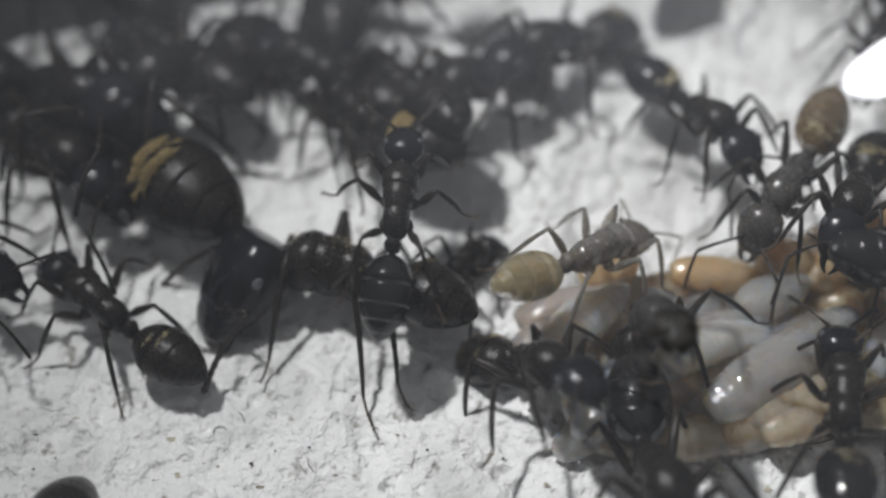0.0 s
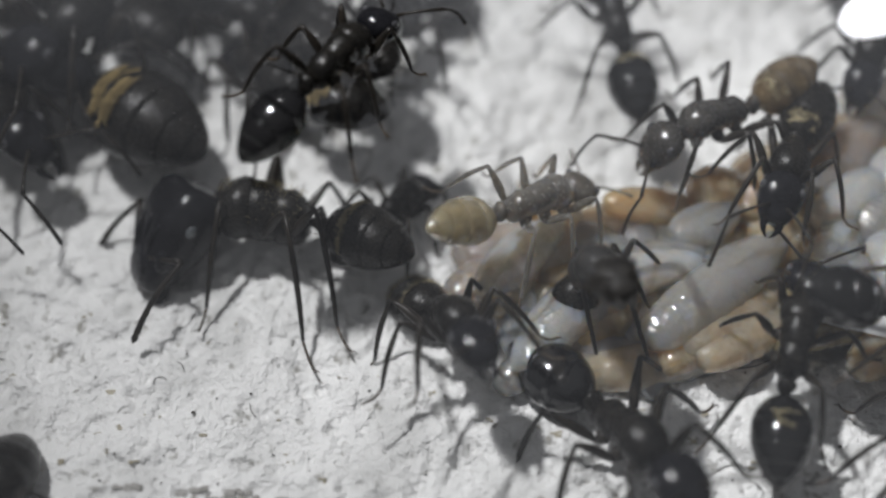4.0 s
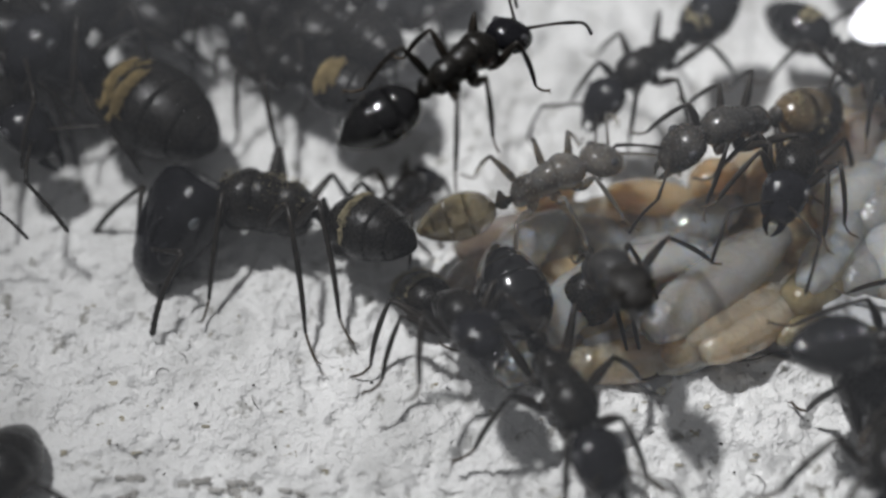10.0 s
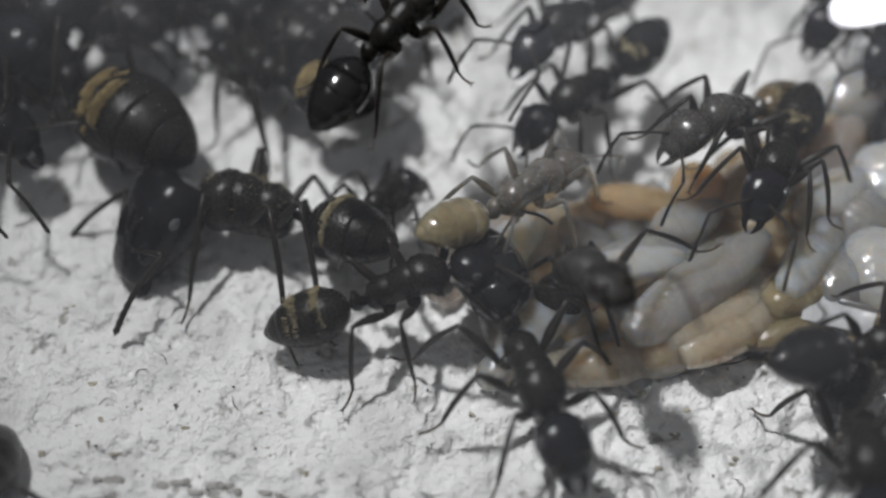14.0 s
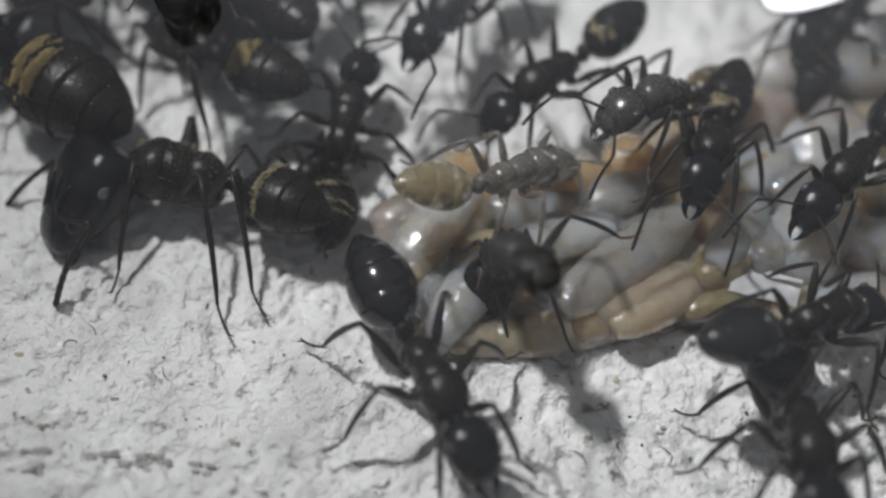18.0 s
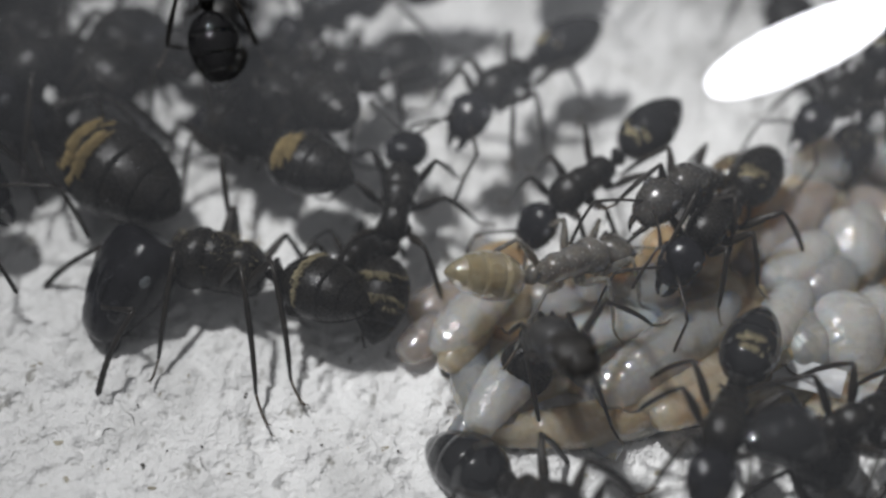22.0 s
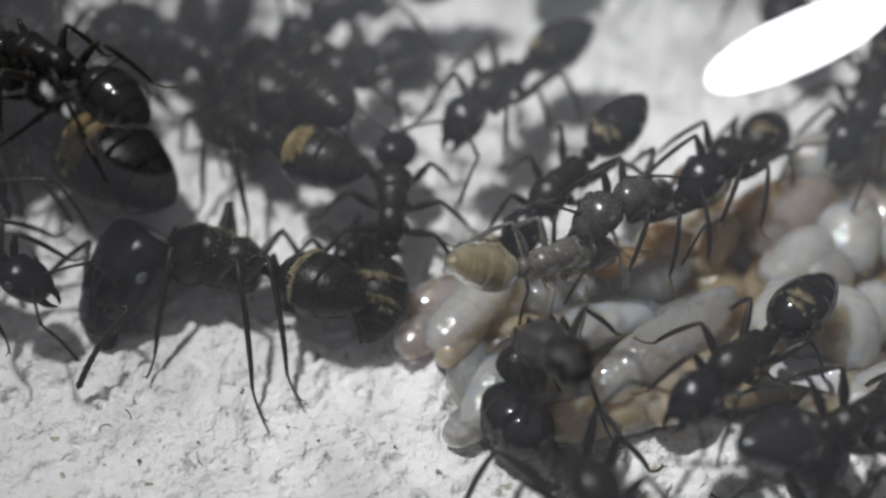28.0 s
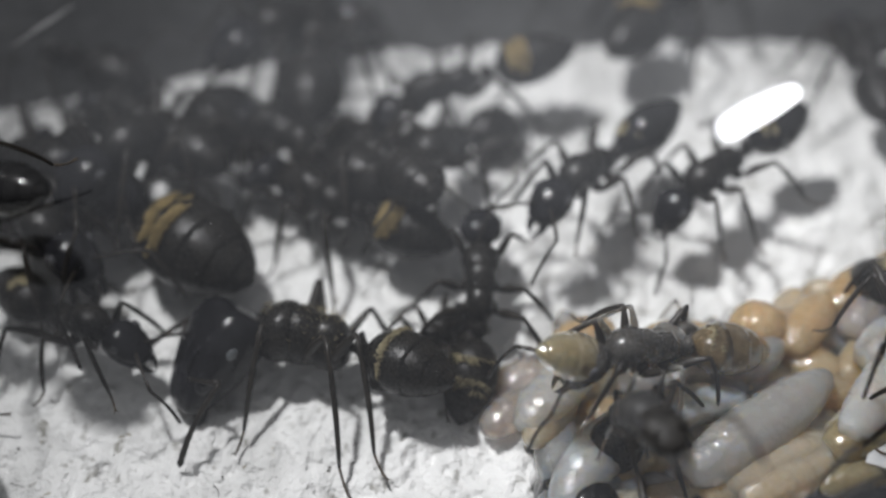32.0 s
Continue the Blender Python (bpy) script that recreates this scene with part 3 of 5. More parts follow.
def larva(kind, long, wide, curl, seed):
    """A curved grub with soft rings, a head knob at its thin end."""
    rng = random.Random(seed)
    n, m = 53, 16
    arc = radians(curl)
    loops = []
    for i in range(n):
        u = i / (n - 1)
        s = (u - 0.5) * long
        if abs(arc) > 0.01:
            r = long / arc
            cx, cy, hd = r * math.sin(s / r), r * (1 - math.cos(s / r)), s / r
        else:
            cx, cy, hd = s, 0, 0
        taper = max(0.0, math.sin(math.pi * (0.03 + 0.94 * u) ** (0.85 if kind != "B" else 1.0))) ** 0.45
        soft = 1 - (0.03 * max(0.0, math.cos(2 * math.pi * u * (5.5 + seed % 3))) ** 5 if kind != "B" else 0.01 * math.cos(40 * u))
        w = wide / 2 * taper * soft
        loops.append([(cx - math.sin(hd) * w * math.cos(a), cy + math.cos(hd) * w * math.cos(a), 0.80 * w * math.sin(a) * (1 + 0.10 * noise.noise((u * 4 + seed, math.cos(a), math.sin(a))))) for a in [2 * math.pi * k / m for k in range(m)]])
    root = part("pupa" if kind == "B" else "larva", rings(loops), SKINS[kind])
    tagged(root, BROOD_LABELS[kind], "pupa" if kind == "B" else "larva", "brood heap")
    if kind != "B":
        e = loops[-1]
        c = np.mean(np.array(e), axis=0)
        part("head", egg(c[0], c[1], c[2], 0.28, 0.24, 0.22, 8, 6), TAN_LARVA, root, "small tan head")
    return root


LARVAE = (
    ("C", 12.6, -2.8, 1.90, 40, 8.5, 2.6, 8),
    ("W", 6.9, -2.9, 1.50, 34, 10.3, 2.5, -75),
    ("W", 18.2, -0.6, 2.10, 58, 6.8, 2.1, 12),
    ("W", 20.9, -1.9, 2.00, -92, 4.1, 3.3, 15),
    ("T", 14.4, -4.3, 1.10, 38, 6.9, 2.2, 10),
    ("Y", 17.8, -4.5, 1.40, 11, 5.7, 1.5, -15),
    ("T", 6.8, -6.3, 0.30, 7, 6.4, 1.7, 5),
    ("B", 13.1, 3.1, 1.70, 6, 2.5, 2.5, 0),
    ("C", 12.5, 1.1, 1.70, 31, 3.7, 2.1, 20),
    ("A", 18.6, 2.6, 1.00, 53, 5.3, 1.9, 10),
    ("P", 19.5, 5.2, 1.70, 47, 6.1, 2.6, -15),
    ("W", 22.2, 3.6, 1.90, -88, 3.7, 2.8, 40),
    ("A", 10.2, 2.5, 1.20, 1, 4.7, 1.8, -12),
    ("C", 4.3, -5.1, 0.90, -60, 3.4, 1.8, 20),
    ("C", 4.5, -5.8, 0.70, 37, 4.8, 1.9, -20),
    ("T", 9.8, -5.9, 0.50, 12, 8.5, 2.0, 12),
    ("W", 22.5, 4.4, 1.90, 45, 3.5, 2.5, 120),
    ("C", 20.5, 1.2, 1.90, 49, 3.2, 2.6, 30),
    ("W", 22.5, -0.6, 1.80, 62, 3.4, 2.7, 40),
    ("C", 19.4, -1.9, 1.70, 49, 3.9, 2.7, 30),
    ("T", 3.5, -1.7, 1.00, 63, 4.7, 1.7, 15),
    ("C", 13.8, -1.1, 1.30, 29, 5.3, 2.3, 12),
    ("T", 17.0, -2.2, 1.30, 44, 4.7, 1.9, -10),
    ("C", 10.2, -0.7, 1.40, 9, 4.1, 1.6, -20),
    ("A", 7.1, -3.9, 0.70, 20, 5.0, 2.2, 10),
    ("A", 12.2, -4.6, 0.90, 32, 5.9, 2.1, -12),
    ("T", 20.5, -4.8, 1.30, 42, 5.5, 2.2, 10),
    ("T", 13.4, -4.2, 1.20, 29, 5.8, 2.4, 15),
    ("Y", 17.4, -2.6, 1.60, 37, 4.3, 2.3, 25),
    ("W", 19.4, 2.2, 2.10, 42, 4.2, 2.5, 20),
    ("A", 15.6, 3.5, 1.60, 54, 4.0, 2.0, -20),
    ("W", 3.6, -0.8, 1.40, 50, 5.4, 2.3, -25),
    ("A", 18.2, 5.6, 1.80, 45, 3.7, 2.2, 0),
    ("P", 1.4, -1.5, 0.30, 48, 3.1, 1.7, 0),
    ("W", 22.1, 9.3, 1.60, 21, 3.6, 2.8, 20),
    ("C", 25.8, 9.8, 1.60, -31, 3.6, 3.0, 30),
    ("W", 22.5, -4.7, 1.50, 31, 4.8, 2.5, 20),
    ("W", 25.6, 2.8, 1.90, -66, 4.5, 3.0, 20),
    ("C", 24.4, -1.6, 1.70, -21, 4.2, 2.7, -20),
    ("P", 24.9, 5.2, 1.50, -56, 5.6, 2.4, 20),
    ("A", 20.8, 2.2, 1.00, 48, 6.3, 2.0, 0),
    ("A", 14.6, 3.3, 1.10, 28, 4.1, 2.0, 10),
    ("B", 4.9, 2.9, 0.60, 23, 3.0, 1.9, 0),
)
for k, (kind, x, y, z, yaw, long, wide, curl) in enumerate(LARVAE):
    larva(kind, long * 1.05, wide * 1.10, curl, k).matrix_basis = mm_pose(x, y, z, random.Random(k).uniform(-12, 12), random.Random(k + 50).uniform(-8, 8), yaw)

HEAP = [(2.4, -1.6), (3.2, 3.0), (7.7, 2.6), (13.0, 3.9), (19.8, 7.2), (23.5, 10.5), (28.9, 11.2), (34.8, 10.2), (32.3, -2.0), (23.5, -3.6), (15.2, -4.4), (10.4, -5.5), (7.3, -5.8), (4.9, -5.8), (3.8, -4.4)]


def in_heap(x, y, edge=0.0):
    r = False
    for (x1, y1), (x2, y2) in zip(HEAP, HEAP[1:] + HEAP[:1]):
        if (y1 > y) != (y2 > y) and x < (x2 - x1) * (y - y1) / (y2 - y1) + x1:
            r = not r
    return r


heap_rng = random.Random(9)
laid = []
for _ in range(6000):
    x, y = heap_rng.uniform(-8, 34), heap_rng.uniform(-9, 16)
    if in_heap(x, y) and all((x - a) ** 2 + (y - b) ** 2 > 2.6 for a, b in laid):
        laid.append((x, y))
        kind = heap_rng.choice("TTTAACPC")
        deep = heap_rng.uniform(-0.3, 0.55)
        larva(kind, heap_rng.uniform(3.6, 5.5), heap_rng.uniform(1.9, 2.5), heap_rng.uniform(-50, 50), len(laid) + 200).matrix_basis = mm_pose(x, y, deep, heap_rng.uniform(-25, 25), heap_rng.uniform(-14, 14), heap_rng.uniform(0, 360))

# ---- added far wall, its dark grey standing for the unlit back of the nest ----
WALL = surface("shade_grey_wall", (0.05, 0.05, 0.052), (0.13, 0.13, 0.13), 120, (0.6, 0.9), 0.5, 0.0003)


def far_wall():
    """A thick wall that follows the back rim of the floor."""
    line = [(-70, 6), (-40, 13), (-24, 19.5), (-12, 23.5), (0, 25.5), (14, 26), (30, 27), (50, 28), (80, 28)]
    pts = []
    for (x0, y0), (x1, y1) in zip(line, line[1:]):
        for k in range(8):
            u = k / 8
            x, y = x0 + (x1 - x0) * u, y0 + (y1 - y0) * u
            pts.append((x, y + 0.6 * noise.noise((x * 0.2, 0, 0))))
    vs, fs = [], []
    for x, y in pts:
        for dy, z in ((0, -2), (0.5, 2), (1.4, 6), (2.2, 14), (8, 14), (8, -2)):
            vs.append((x, y + dy, z + 0.4 * noise.noise((x * 0.3, y * 0.3, z))))
    m = 6
    for i in range(len(pts) - 1):
        for k in range(m - 1):
            a = i * m + k
            fs.append((a, a + m, a + m + 1, a + 1))
    return vs, fs


tagged(part("wall_back", far_wall(), WALL), "added dark grey wall for the unlit back of the nest", "wall", kind="structure")

# ---- dusty glass cover, its film painting haze that thickens towards the back, with specks ----
GLASS, g_n, g_l, g_b = material("dusty_haze_glass")
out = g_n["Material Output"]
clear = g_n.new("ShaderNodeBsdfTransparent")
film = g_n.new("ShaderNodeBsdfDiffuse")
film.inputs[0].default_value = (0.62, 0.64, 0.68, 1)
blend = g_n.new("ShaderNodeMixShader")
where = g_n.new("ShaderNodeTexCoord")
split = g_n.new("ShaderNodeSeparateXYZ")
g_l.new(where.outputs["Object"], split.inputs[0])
# haze put in as film colour: faint in front, stronger behind
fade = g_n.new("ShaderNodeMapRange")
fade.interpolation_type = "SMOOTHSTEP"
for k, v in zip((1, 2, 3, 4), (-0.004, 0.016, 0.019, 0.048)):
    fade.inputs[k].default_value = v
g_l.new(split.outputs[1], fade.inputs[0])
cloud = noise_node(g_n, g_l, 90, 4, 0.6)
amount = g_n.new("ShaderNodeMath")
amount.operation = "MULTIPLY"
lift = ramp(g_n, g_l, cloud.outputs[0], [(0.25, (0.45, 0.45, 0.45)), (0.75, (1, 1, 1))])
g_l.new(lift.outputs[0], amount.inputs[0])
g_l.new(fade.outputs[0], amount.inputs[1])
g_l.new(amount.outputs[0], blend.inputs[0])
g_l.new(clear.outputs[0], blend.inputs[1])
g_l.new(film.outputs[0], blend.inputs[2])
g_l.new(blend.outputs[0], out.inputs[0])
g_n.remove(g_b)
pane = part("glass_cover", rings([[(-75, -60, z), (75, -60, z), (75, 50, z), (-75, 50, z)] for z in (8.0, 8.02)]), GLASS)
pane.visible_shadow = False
tagged(pane, "thin dusty glass cover whose film also paints the haze", "glass cover", kind="structure")

# ---- glowing ellipse with a pale rim, standing for a lamp's reflection in glass ----
GLOW, w_n, w_l, w_b = material("reflection_glow")
w_b.inputs["Base Color"].default_value = (0.9, 0.9, 0.92, 1)
w_b.inputs["Emission Color"].default_value = (0.93, 0.94, 1.0, 1)
w_b.inputs["Emission Strength"].default_value = 5.0
GLARE_EDGE = surface("pale_glare_edge", (0.55, 0.55, 0.58), (0.75, 0.75, 0.78), 900, (0.3, 0.5), 0.2, 0.00001, metal=0.6)


def lens(a, b, thick):
    return rings([[(a * k * math.cos(2 * math.pi * i / 40), b * k * math.sin(2 * math.pi * i / 40), z) for i in range(40)] for k, z in ((0.9, -thick), (1.0, -thick * 0.5), (1.0, thick * 0.4), (0.93, thick))])


lamp = new("lamp")
lamp.empty_display_size = 0.001
tagged(lamp, "glowing white ellipse standing for a lamp's reflection in the glass", "lamp")
part("lens", lens(3.35, 0.85, 0.12), GLOW, lamp, "glowing white lamp reflection")
part("rim", lens(3.4, 0.89, 0.08), GLARE_EDGE, lamp, "thin pale rim added round the reflection", at=(0, 0, -0.12))

# ---- scratch and dust on the glass ----
DUST = surface("pale_dust", (0.3, 0.3, 0.3), (0.5, 0.5, 0.5), 3000, (0.7, 0.9))
dust_rng = random.Random(3)


def specks(spots):
    shapes = []
    for x, y, r in spots:
        shapes.append(egg(x, y, 8.03, r, r * dust_rng.uniform(0.5, 1.0), 0.02, 6, 4))
    return join(*shapes)


tagged(part("dust_specks", specks([(dust_rng.gauss(-11, 5), dust_rng.gauss(1.0, 2.5), dust_rng.uniform(0.008, 0.024)) for _ in range(80)]), DUST), "fine pale dust specks on the glass", "dust", kind="stuff")
tagged(part("scratch", tube([(-24.53, 14.29, 8.04), (-23.39, 16.04, 8.05), (-22.24, 17.74, 8.04)], [0.02, 0.07, 0.03], 6), DUST), "short pale scratch on the glass cover", "scratch", kind="stuff")

# ---- dark crumbs and pits on the plaster ----
CRUMB = surface("dark_crumb", (0.02, 0.02, 0.018), (0.09, 0.085, 0.075), 900, (0.6, 0.9), 0.6, 0.0001)
crumb_rng = random.Random(8)
bits = []
for _ in range(80):
    x, y = crumb_rng.uniform(-26, 26), crumb_rng.uniform(-15, -4)
    if y < 0.13 * x - 7.5 or x < 1:
        r = crumb_rng.uniform(0.03, 0.09)
        bits.append(egg(x, y, floor_height(x, y) + r * 0.1, r * crumb_rng.uniform(0.8, 1.8), r, r * 0.5, 6, 4))
tagged(part("crumbs", join(*bits), CRUMB), "tiny dark crumbs scattered on the plaster", "crumbs", kind="stuff")

SOIL = surface("olive_soil", (0.20, 0.18, 0.13), (0.42, 0.39, 0.31), 900, (0.6, 0.9), 0.6, 0.0001)
bits = []
for _ in range(70):
    x, y = crumb_rng.uniform(-22, 22), crumb_rng.uniform(-14, -3)
    if y < 0.13 * x - 8.2 or x < 0:
        r = crumb_rng.uniform(0.03, 0.12)
        for _ in range(crumb_rng.choice((1, 2, 4))):
            dx, dy = crumb_rng.gauss(0, 0.13), crumb_rng.gauss(0, 0.08)
            bits.append(egg(x + dx, y + dy, floor_height(x + dx, y + dy) + r * 0.1, r * crumb_rng.uniform(0.7, 2.4), r * crumb_rng.uniform(0.4, 1.0), r * 0.2, 7, 5))
tagged(part("soil_crumbs", join(*bits), SOIL), "olive brown soil crumbs pressed into the plaster", "soil crumbs", kind="stuff")

# ---- thin dark fibres lying on the plaster ----
shreds = []
for _ in range(13):
    x, y, a = crumb_rng.uniform(-18, 18), crumb_rng.uniform(-14, -5), crumb_rng.uniform(0, 6.28)
    if y < 0.13 * x - 8.4 or x < 0:
        k, ln = crumb_rng.uniform(-1.6, 1.6), crumb_rng.uniform(0.5, 1.5)
        line = []
        for i in range(7):
            u = i / 6 - 0.5
            px, py = x + ln * u * math.cos(a + k * u), y + ln * u * math.sin(a + k * u)
            line.append((px, py, floor_height(px, py) + 0.07))
        shreds.append(tube(line, [0.012, 0.02, 0.024, 0.026, 0.024, 0.02, 0.01], 5))
tagged(part("fibres", join(*shreds), CRUMB), "short thin dark fibres lying on the plaster", "fibres", kind="stuff")

# ---- a long dark root hair along the lip of the hollow ----
tagged(part("root_hair", tube([(6.94, -7.23, 0.10), (9.47, -7.02, 0.25), (11.02, -6.47, 0.35), (12.57, -6.17, 0.40), (14.13, -5.93, 0.40), (15.33, -5.46, 0.50)], [0.02, 0.05, 0.06, 0.055, 0.045, 0.02], 6), CRUMB), "thin dark root hair lying along the plaster lip", "root hair")

# ---- grey flakes of soil on the plaster in front ----
SOIL_FLAKE = surface("grey_soil", (0.22, 0.215, 0.20), (0.42, 0.41, 0.39), 900, (0.6, 0.9), 0.6, 0.0001)
for x, y in ((-10.3, -12.3), (-9.3, -12.4), (-8.3, -12.3), (-13.0, -12.1), (-12.7, -12.6), (-6.0, -12.6)):
    spots = []
    for _ in range(5):
        dx, dy = crumb_rng.gauss(0, 0.35), crumb_rng.gauss(0, 0.15)
        spots.append(egg(dx, dy, 0.02, crumb_rng.uniform(0.15, 0.4), crumb_rng.uniform(0.08, 0.18), 0.05, 9, 5))
    piece = part("soil_flake", join(*spots), SOIL_FLAKE)
    piece.matrix_basis = mm_pose(x, y, floor_height(x, y), 0, 0, crumb_rng.uniform(-20, 20))
    tagged(piece, "small dark grey flake of soil on the plaster", "soil flake", "soil flakes")

# ---- a thin pale curved flake on the brood ----
FLAKE = surface("pale_papery_sheet", (0.40, 0.40, 0.39), (0.6, 0.6, 0.59), 700, (0.3, 0.5), 0.6, 0.00006, 0.3, 0.4)
sheet = [[(-1.9 + 3.8 * i / 8, (-1.1 + 2.2 * j / 6) * (1 - 0.5 * abs(i / 8 - 0.35)), 0.35 * math.sin(i * 0.5) * math.cos(j * 0.6) + 0.15 * noise.noise((i, j, 1))) for j in range(7)] for i in range(9)]
flake_vs = [p for row in sheet for p in row] + [(x, y, z - 0.06) for row in sheet for x, y, z in row]
flake_fs = [(i * 7 + j, i * 7 + j + 1, i * 7 + j + 8, i * 7 + j + 7) for i in range(8) for j in range(6)]
flake_fs += [tuple(q + 63 for q in reversed(f)) for f in flake_fs]
flake = part("skin_flake", (flake_vs, flake_fs), FLAKE, size=0.8)
flake.matrix_basis = mm_pose(18.51, -4.40, 2.40, 12, -8, -22)
tagged(flake, "thin pale curved flake on the brood", "skin flake")


def go(thing, rows):
    """Key a thing along rows of seconds, millimetres, degrees and, for ants, the turn of the head and the turn and lift of the gaster.
    Its legs step while it goes."""
    walk(thing, [(r[0], mm_pose(*r[1:7])) for r in rows])
    if len(rows[0]) > 7:
        for name, bend_of in (("head", lambda r: (0, 0, r[7])), ("gaster", lambda r: (0, r[9], r[8]))):
            for o in [o for o in thing.children if o.name.split(".")[0] == name]:
                at, turn = o.matrix_basis.translation.copy(), [math.degrees(a) for a in o.matrix_basis.to_euler()]
                walk(o, [(r[0], pose(*at, *[a + b for a, b in zip(turn, bend_of(r))])) for r in rows])
    steps = [(r[0], Vector(r[1:4])) for r in rows]
    legs = [o for o in thing.children if o.name.split(".")[0].endswith("_leg")]
    for i, leg in enumerate(legs):
        rest = leg.matrix_basis.copy()
        out = []
        phase = 0.0
        for (t0, p0), (t1, p1) in zip(steps, steps[1:]):
            n = max(1, min(10, round((t1 - t0) / 0.25))) if (p1 - p0).length > 0.8 else 1
            for k in range(n):
                u = k / n
                gone = phase + (p1 - p0).length * u
                swing = 14 * math.sin(gone * 1.9 + (i % 2) * math.pi + (i // 2) * 2.2)
                out.append((t0 + (t1 - t0) * u, rest @ pose(0, 0, 0, 0, 0, swing)))
            phase += (p1 - p0).length
        out.append((32.0, out[-1][1]))
        walk(leg, out)


def sway(thing, seed):
    """Antennae feel about."""
    rng = random.Random(seed)
    for head in [o for o in thing.children if o.name.split(".")[0] == "head"]:
        for o in [o for o in head.children if o.name.split(".")[0] == "antenna"]:
            rest = o.matrix_basis.copy()
            walk(o, [(t, rest @ pose(0, 0, 0, rng.uniform(-5, 5), rng.uniform(-9, 9), rng.uniform(-9, 9))) for t in np.linspace(0, 32, 27)])


def motions():
    """Ways of the ants and of their antennae and legs."""
    go(walker_ant, [
        (0.00, -5.01, 1.93, 4.49, 0, -12.9, 88.5, 4.1, -4.3, -14.3),
        (1.00, -8.38, 4.59, 4.59, 0, -29.2, 106.2, -2.7, -4.1, -4.5),
        (2.00, -8.05, 2.80, 7.25, 0, -26.6, 92.3, 0.6, -2.3, -4.9),
        (3.00, -5.75, 1.95, 8.18, 0, 6.2, 48.1, -1.3, 3.4, -18.0),
        (6.00, -4.24, 6.04, 8.41, 0, -0.8, 75.4, 8.2, -22.0, -14.7),
        (7.00, -3.51, 2.15, 8.49, 0, 11.4, 27.1, -2.0, 7.5, -6.6),
        (8.00, 2.13, 0.03, 8.75, 0, -22.0, -22.9, -10.4, 23.4, 12.3),
        (9.00, 1.33, -0.31, 8.24, 0, 22.7, 12.5, 3.3, -8.1, -4.4),
        (10.00, 0.47, 2.26, 8.25, 0, 3.6, 44.5, 4.5, -11.6, -12.4),
        (11.00, 0.15, 3.20, 8.34, 0, 3.1, 39.2, -7.0, 19.8, -20.6),
        (12.00, 0.13, 3.61, 8.10, 0, -2.4, 41.5, -6.5, 23.3, -12.1),
        (13.00, 0.31, 3.27, 8.26, 0, -3.8, 36.9, -3.2, 11.1, -7.5),
        (14.50, -2.24, 6.50, 8.47, 0, -9.4, 62.1, -1.7, 5.7, -4.2),
        (16.00, -4.78, 9.72, 8.68, 0, -15.0, 87.4, -0.1, 0.3, -1.0),
        (17.00, -7.89, 10.83, 8.68, 0, -14.6, 93.7, -0.1, 0.2, 0.4),
        (18.00, -8.39, 10.30, 8.67, 0, -13.6, 93.4, -0.1, 0.5, 1.6),
        (19.00, -8.91, 11.15, 8.68, 0, -15.8, 99.0, 0.3, -1.1, 1.0),
        (20.00, -9.23, 12.32, 8.81, 0, -17.8, 101.1, 0.3, -1.2, -3.6),
        (21.00, -9.54, 12.81, 8.94, 0, -21.4, 99.5, -0.5, 1.6, -5.4),
        (22.00, -9.78, 13.03, 8.85, 0, -24.3, 99.9, -1.6, 5.8, -5.8),
        (23.00, -10.14, 12.52, 8.73, 0, -19.2, 101.7, -1.0, 3.3, -7.5),
        (24.00, -10.56, 12.12, 8.80, 0, -17.4, 103.1, -0.2, 0.8, -1.4),
        (25.00, -10.23, 12.09, 8.92, 0, -16.2, 98.6, 0.2, -0.6, -6.7),
        (28.00, -15.06, 5.16, 8.29, 0, 14.2, 148.1, 2.7, -9.2, -15.9),
        (28.50, -18.03, 3.33, 8.27, 0, 10.0, 159.0, 0.0, 0.0, 0.0),
        (29.20, -22.93, 2.07, 8.53, 0, 20.0, 159.0, 0.0, 0.0, 0.0),
        (32.00, -22.93, 2.07, 8.53, 0, 20.0, 159.0, 0.0, 0.0, 0.0),
    ])
    go(leaver_ant, [
        (0.00, -18.96, -1.66, -0.01, 0, -5.3, 143.9, -1.6, 7.6, 11.1),
        (1.00, -21.21, 0.53, 0.07, 0, -6.0, 148.4, -2.6, 9.7, -4.5),
        (2.00, -24.67, -0.53, 0.55, 0, 2.1, 152.8, 0.0, -0.2, -12.2),
        (3.00, -23.90, -2.60, 0.48, 0, 7.6, 148.1, -1.6, 5.9, 3.5),
        (3.60, -26.90, -3.60, 0.48, 0, 7.6, 148.1, -1.6, 5.9, 3.5),
        (32.00, -26.90, -3.60, 0.48, 0, 7.6, 148.1, -1.6, 5.9, 3.5),
    ])
    go(comer_ant, [
        (0.00, -25.19, -0.66, 0.87, 0, -25.7, -25.0, -2.0, 9.2, 20.8),
        (26.50, -25.19, -0.66, 0.87, 0, -25.7, -25.0, -2.0, 9.2, 20.8),
        (28.00, -18.19, -0.66, 0.87, 0, -25.7, -25.0, -2.0, 9.2, 20.8),
        (29.00, -17.78, -0.86, 0.64, 0, -22.4, -43.5, -3.9, 17.3, 16.5),
        (30.00, -21.57, 1.71, 0.19, 0, -7.2, -39.4, 0.9, -3.7, 16.3),
        (31.00, -20.35, 2.17, 0.36, 0, -11.5, -27.2, 5.0, -20.9, 19.2),
        (32.00, -18.77, 0.98, 0.18, 0, -15.4, -27.4, 3.6, -15.4, 17.8),
    ])
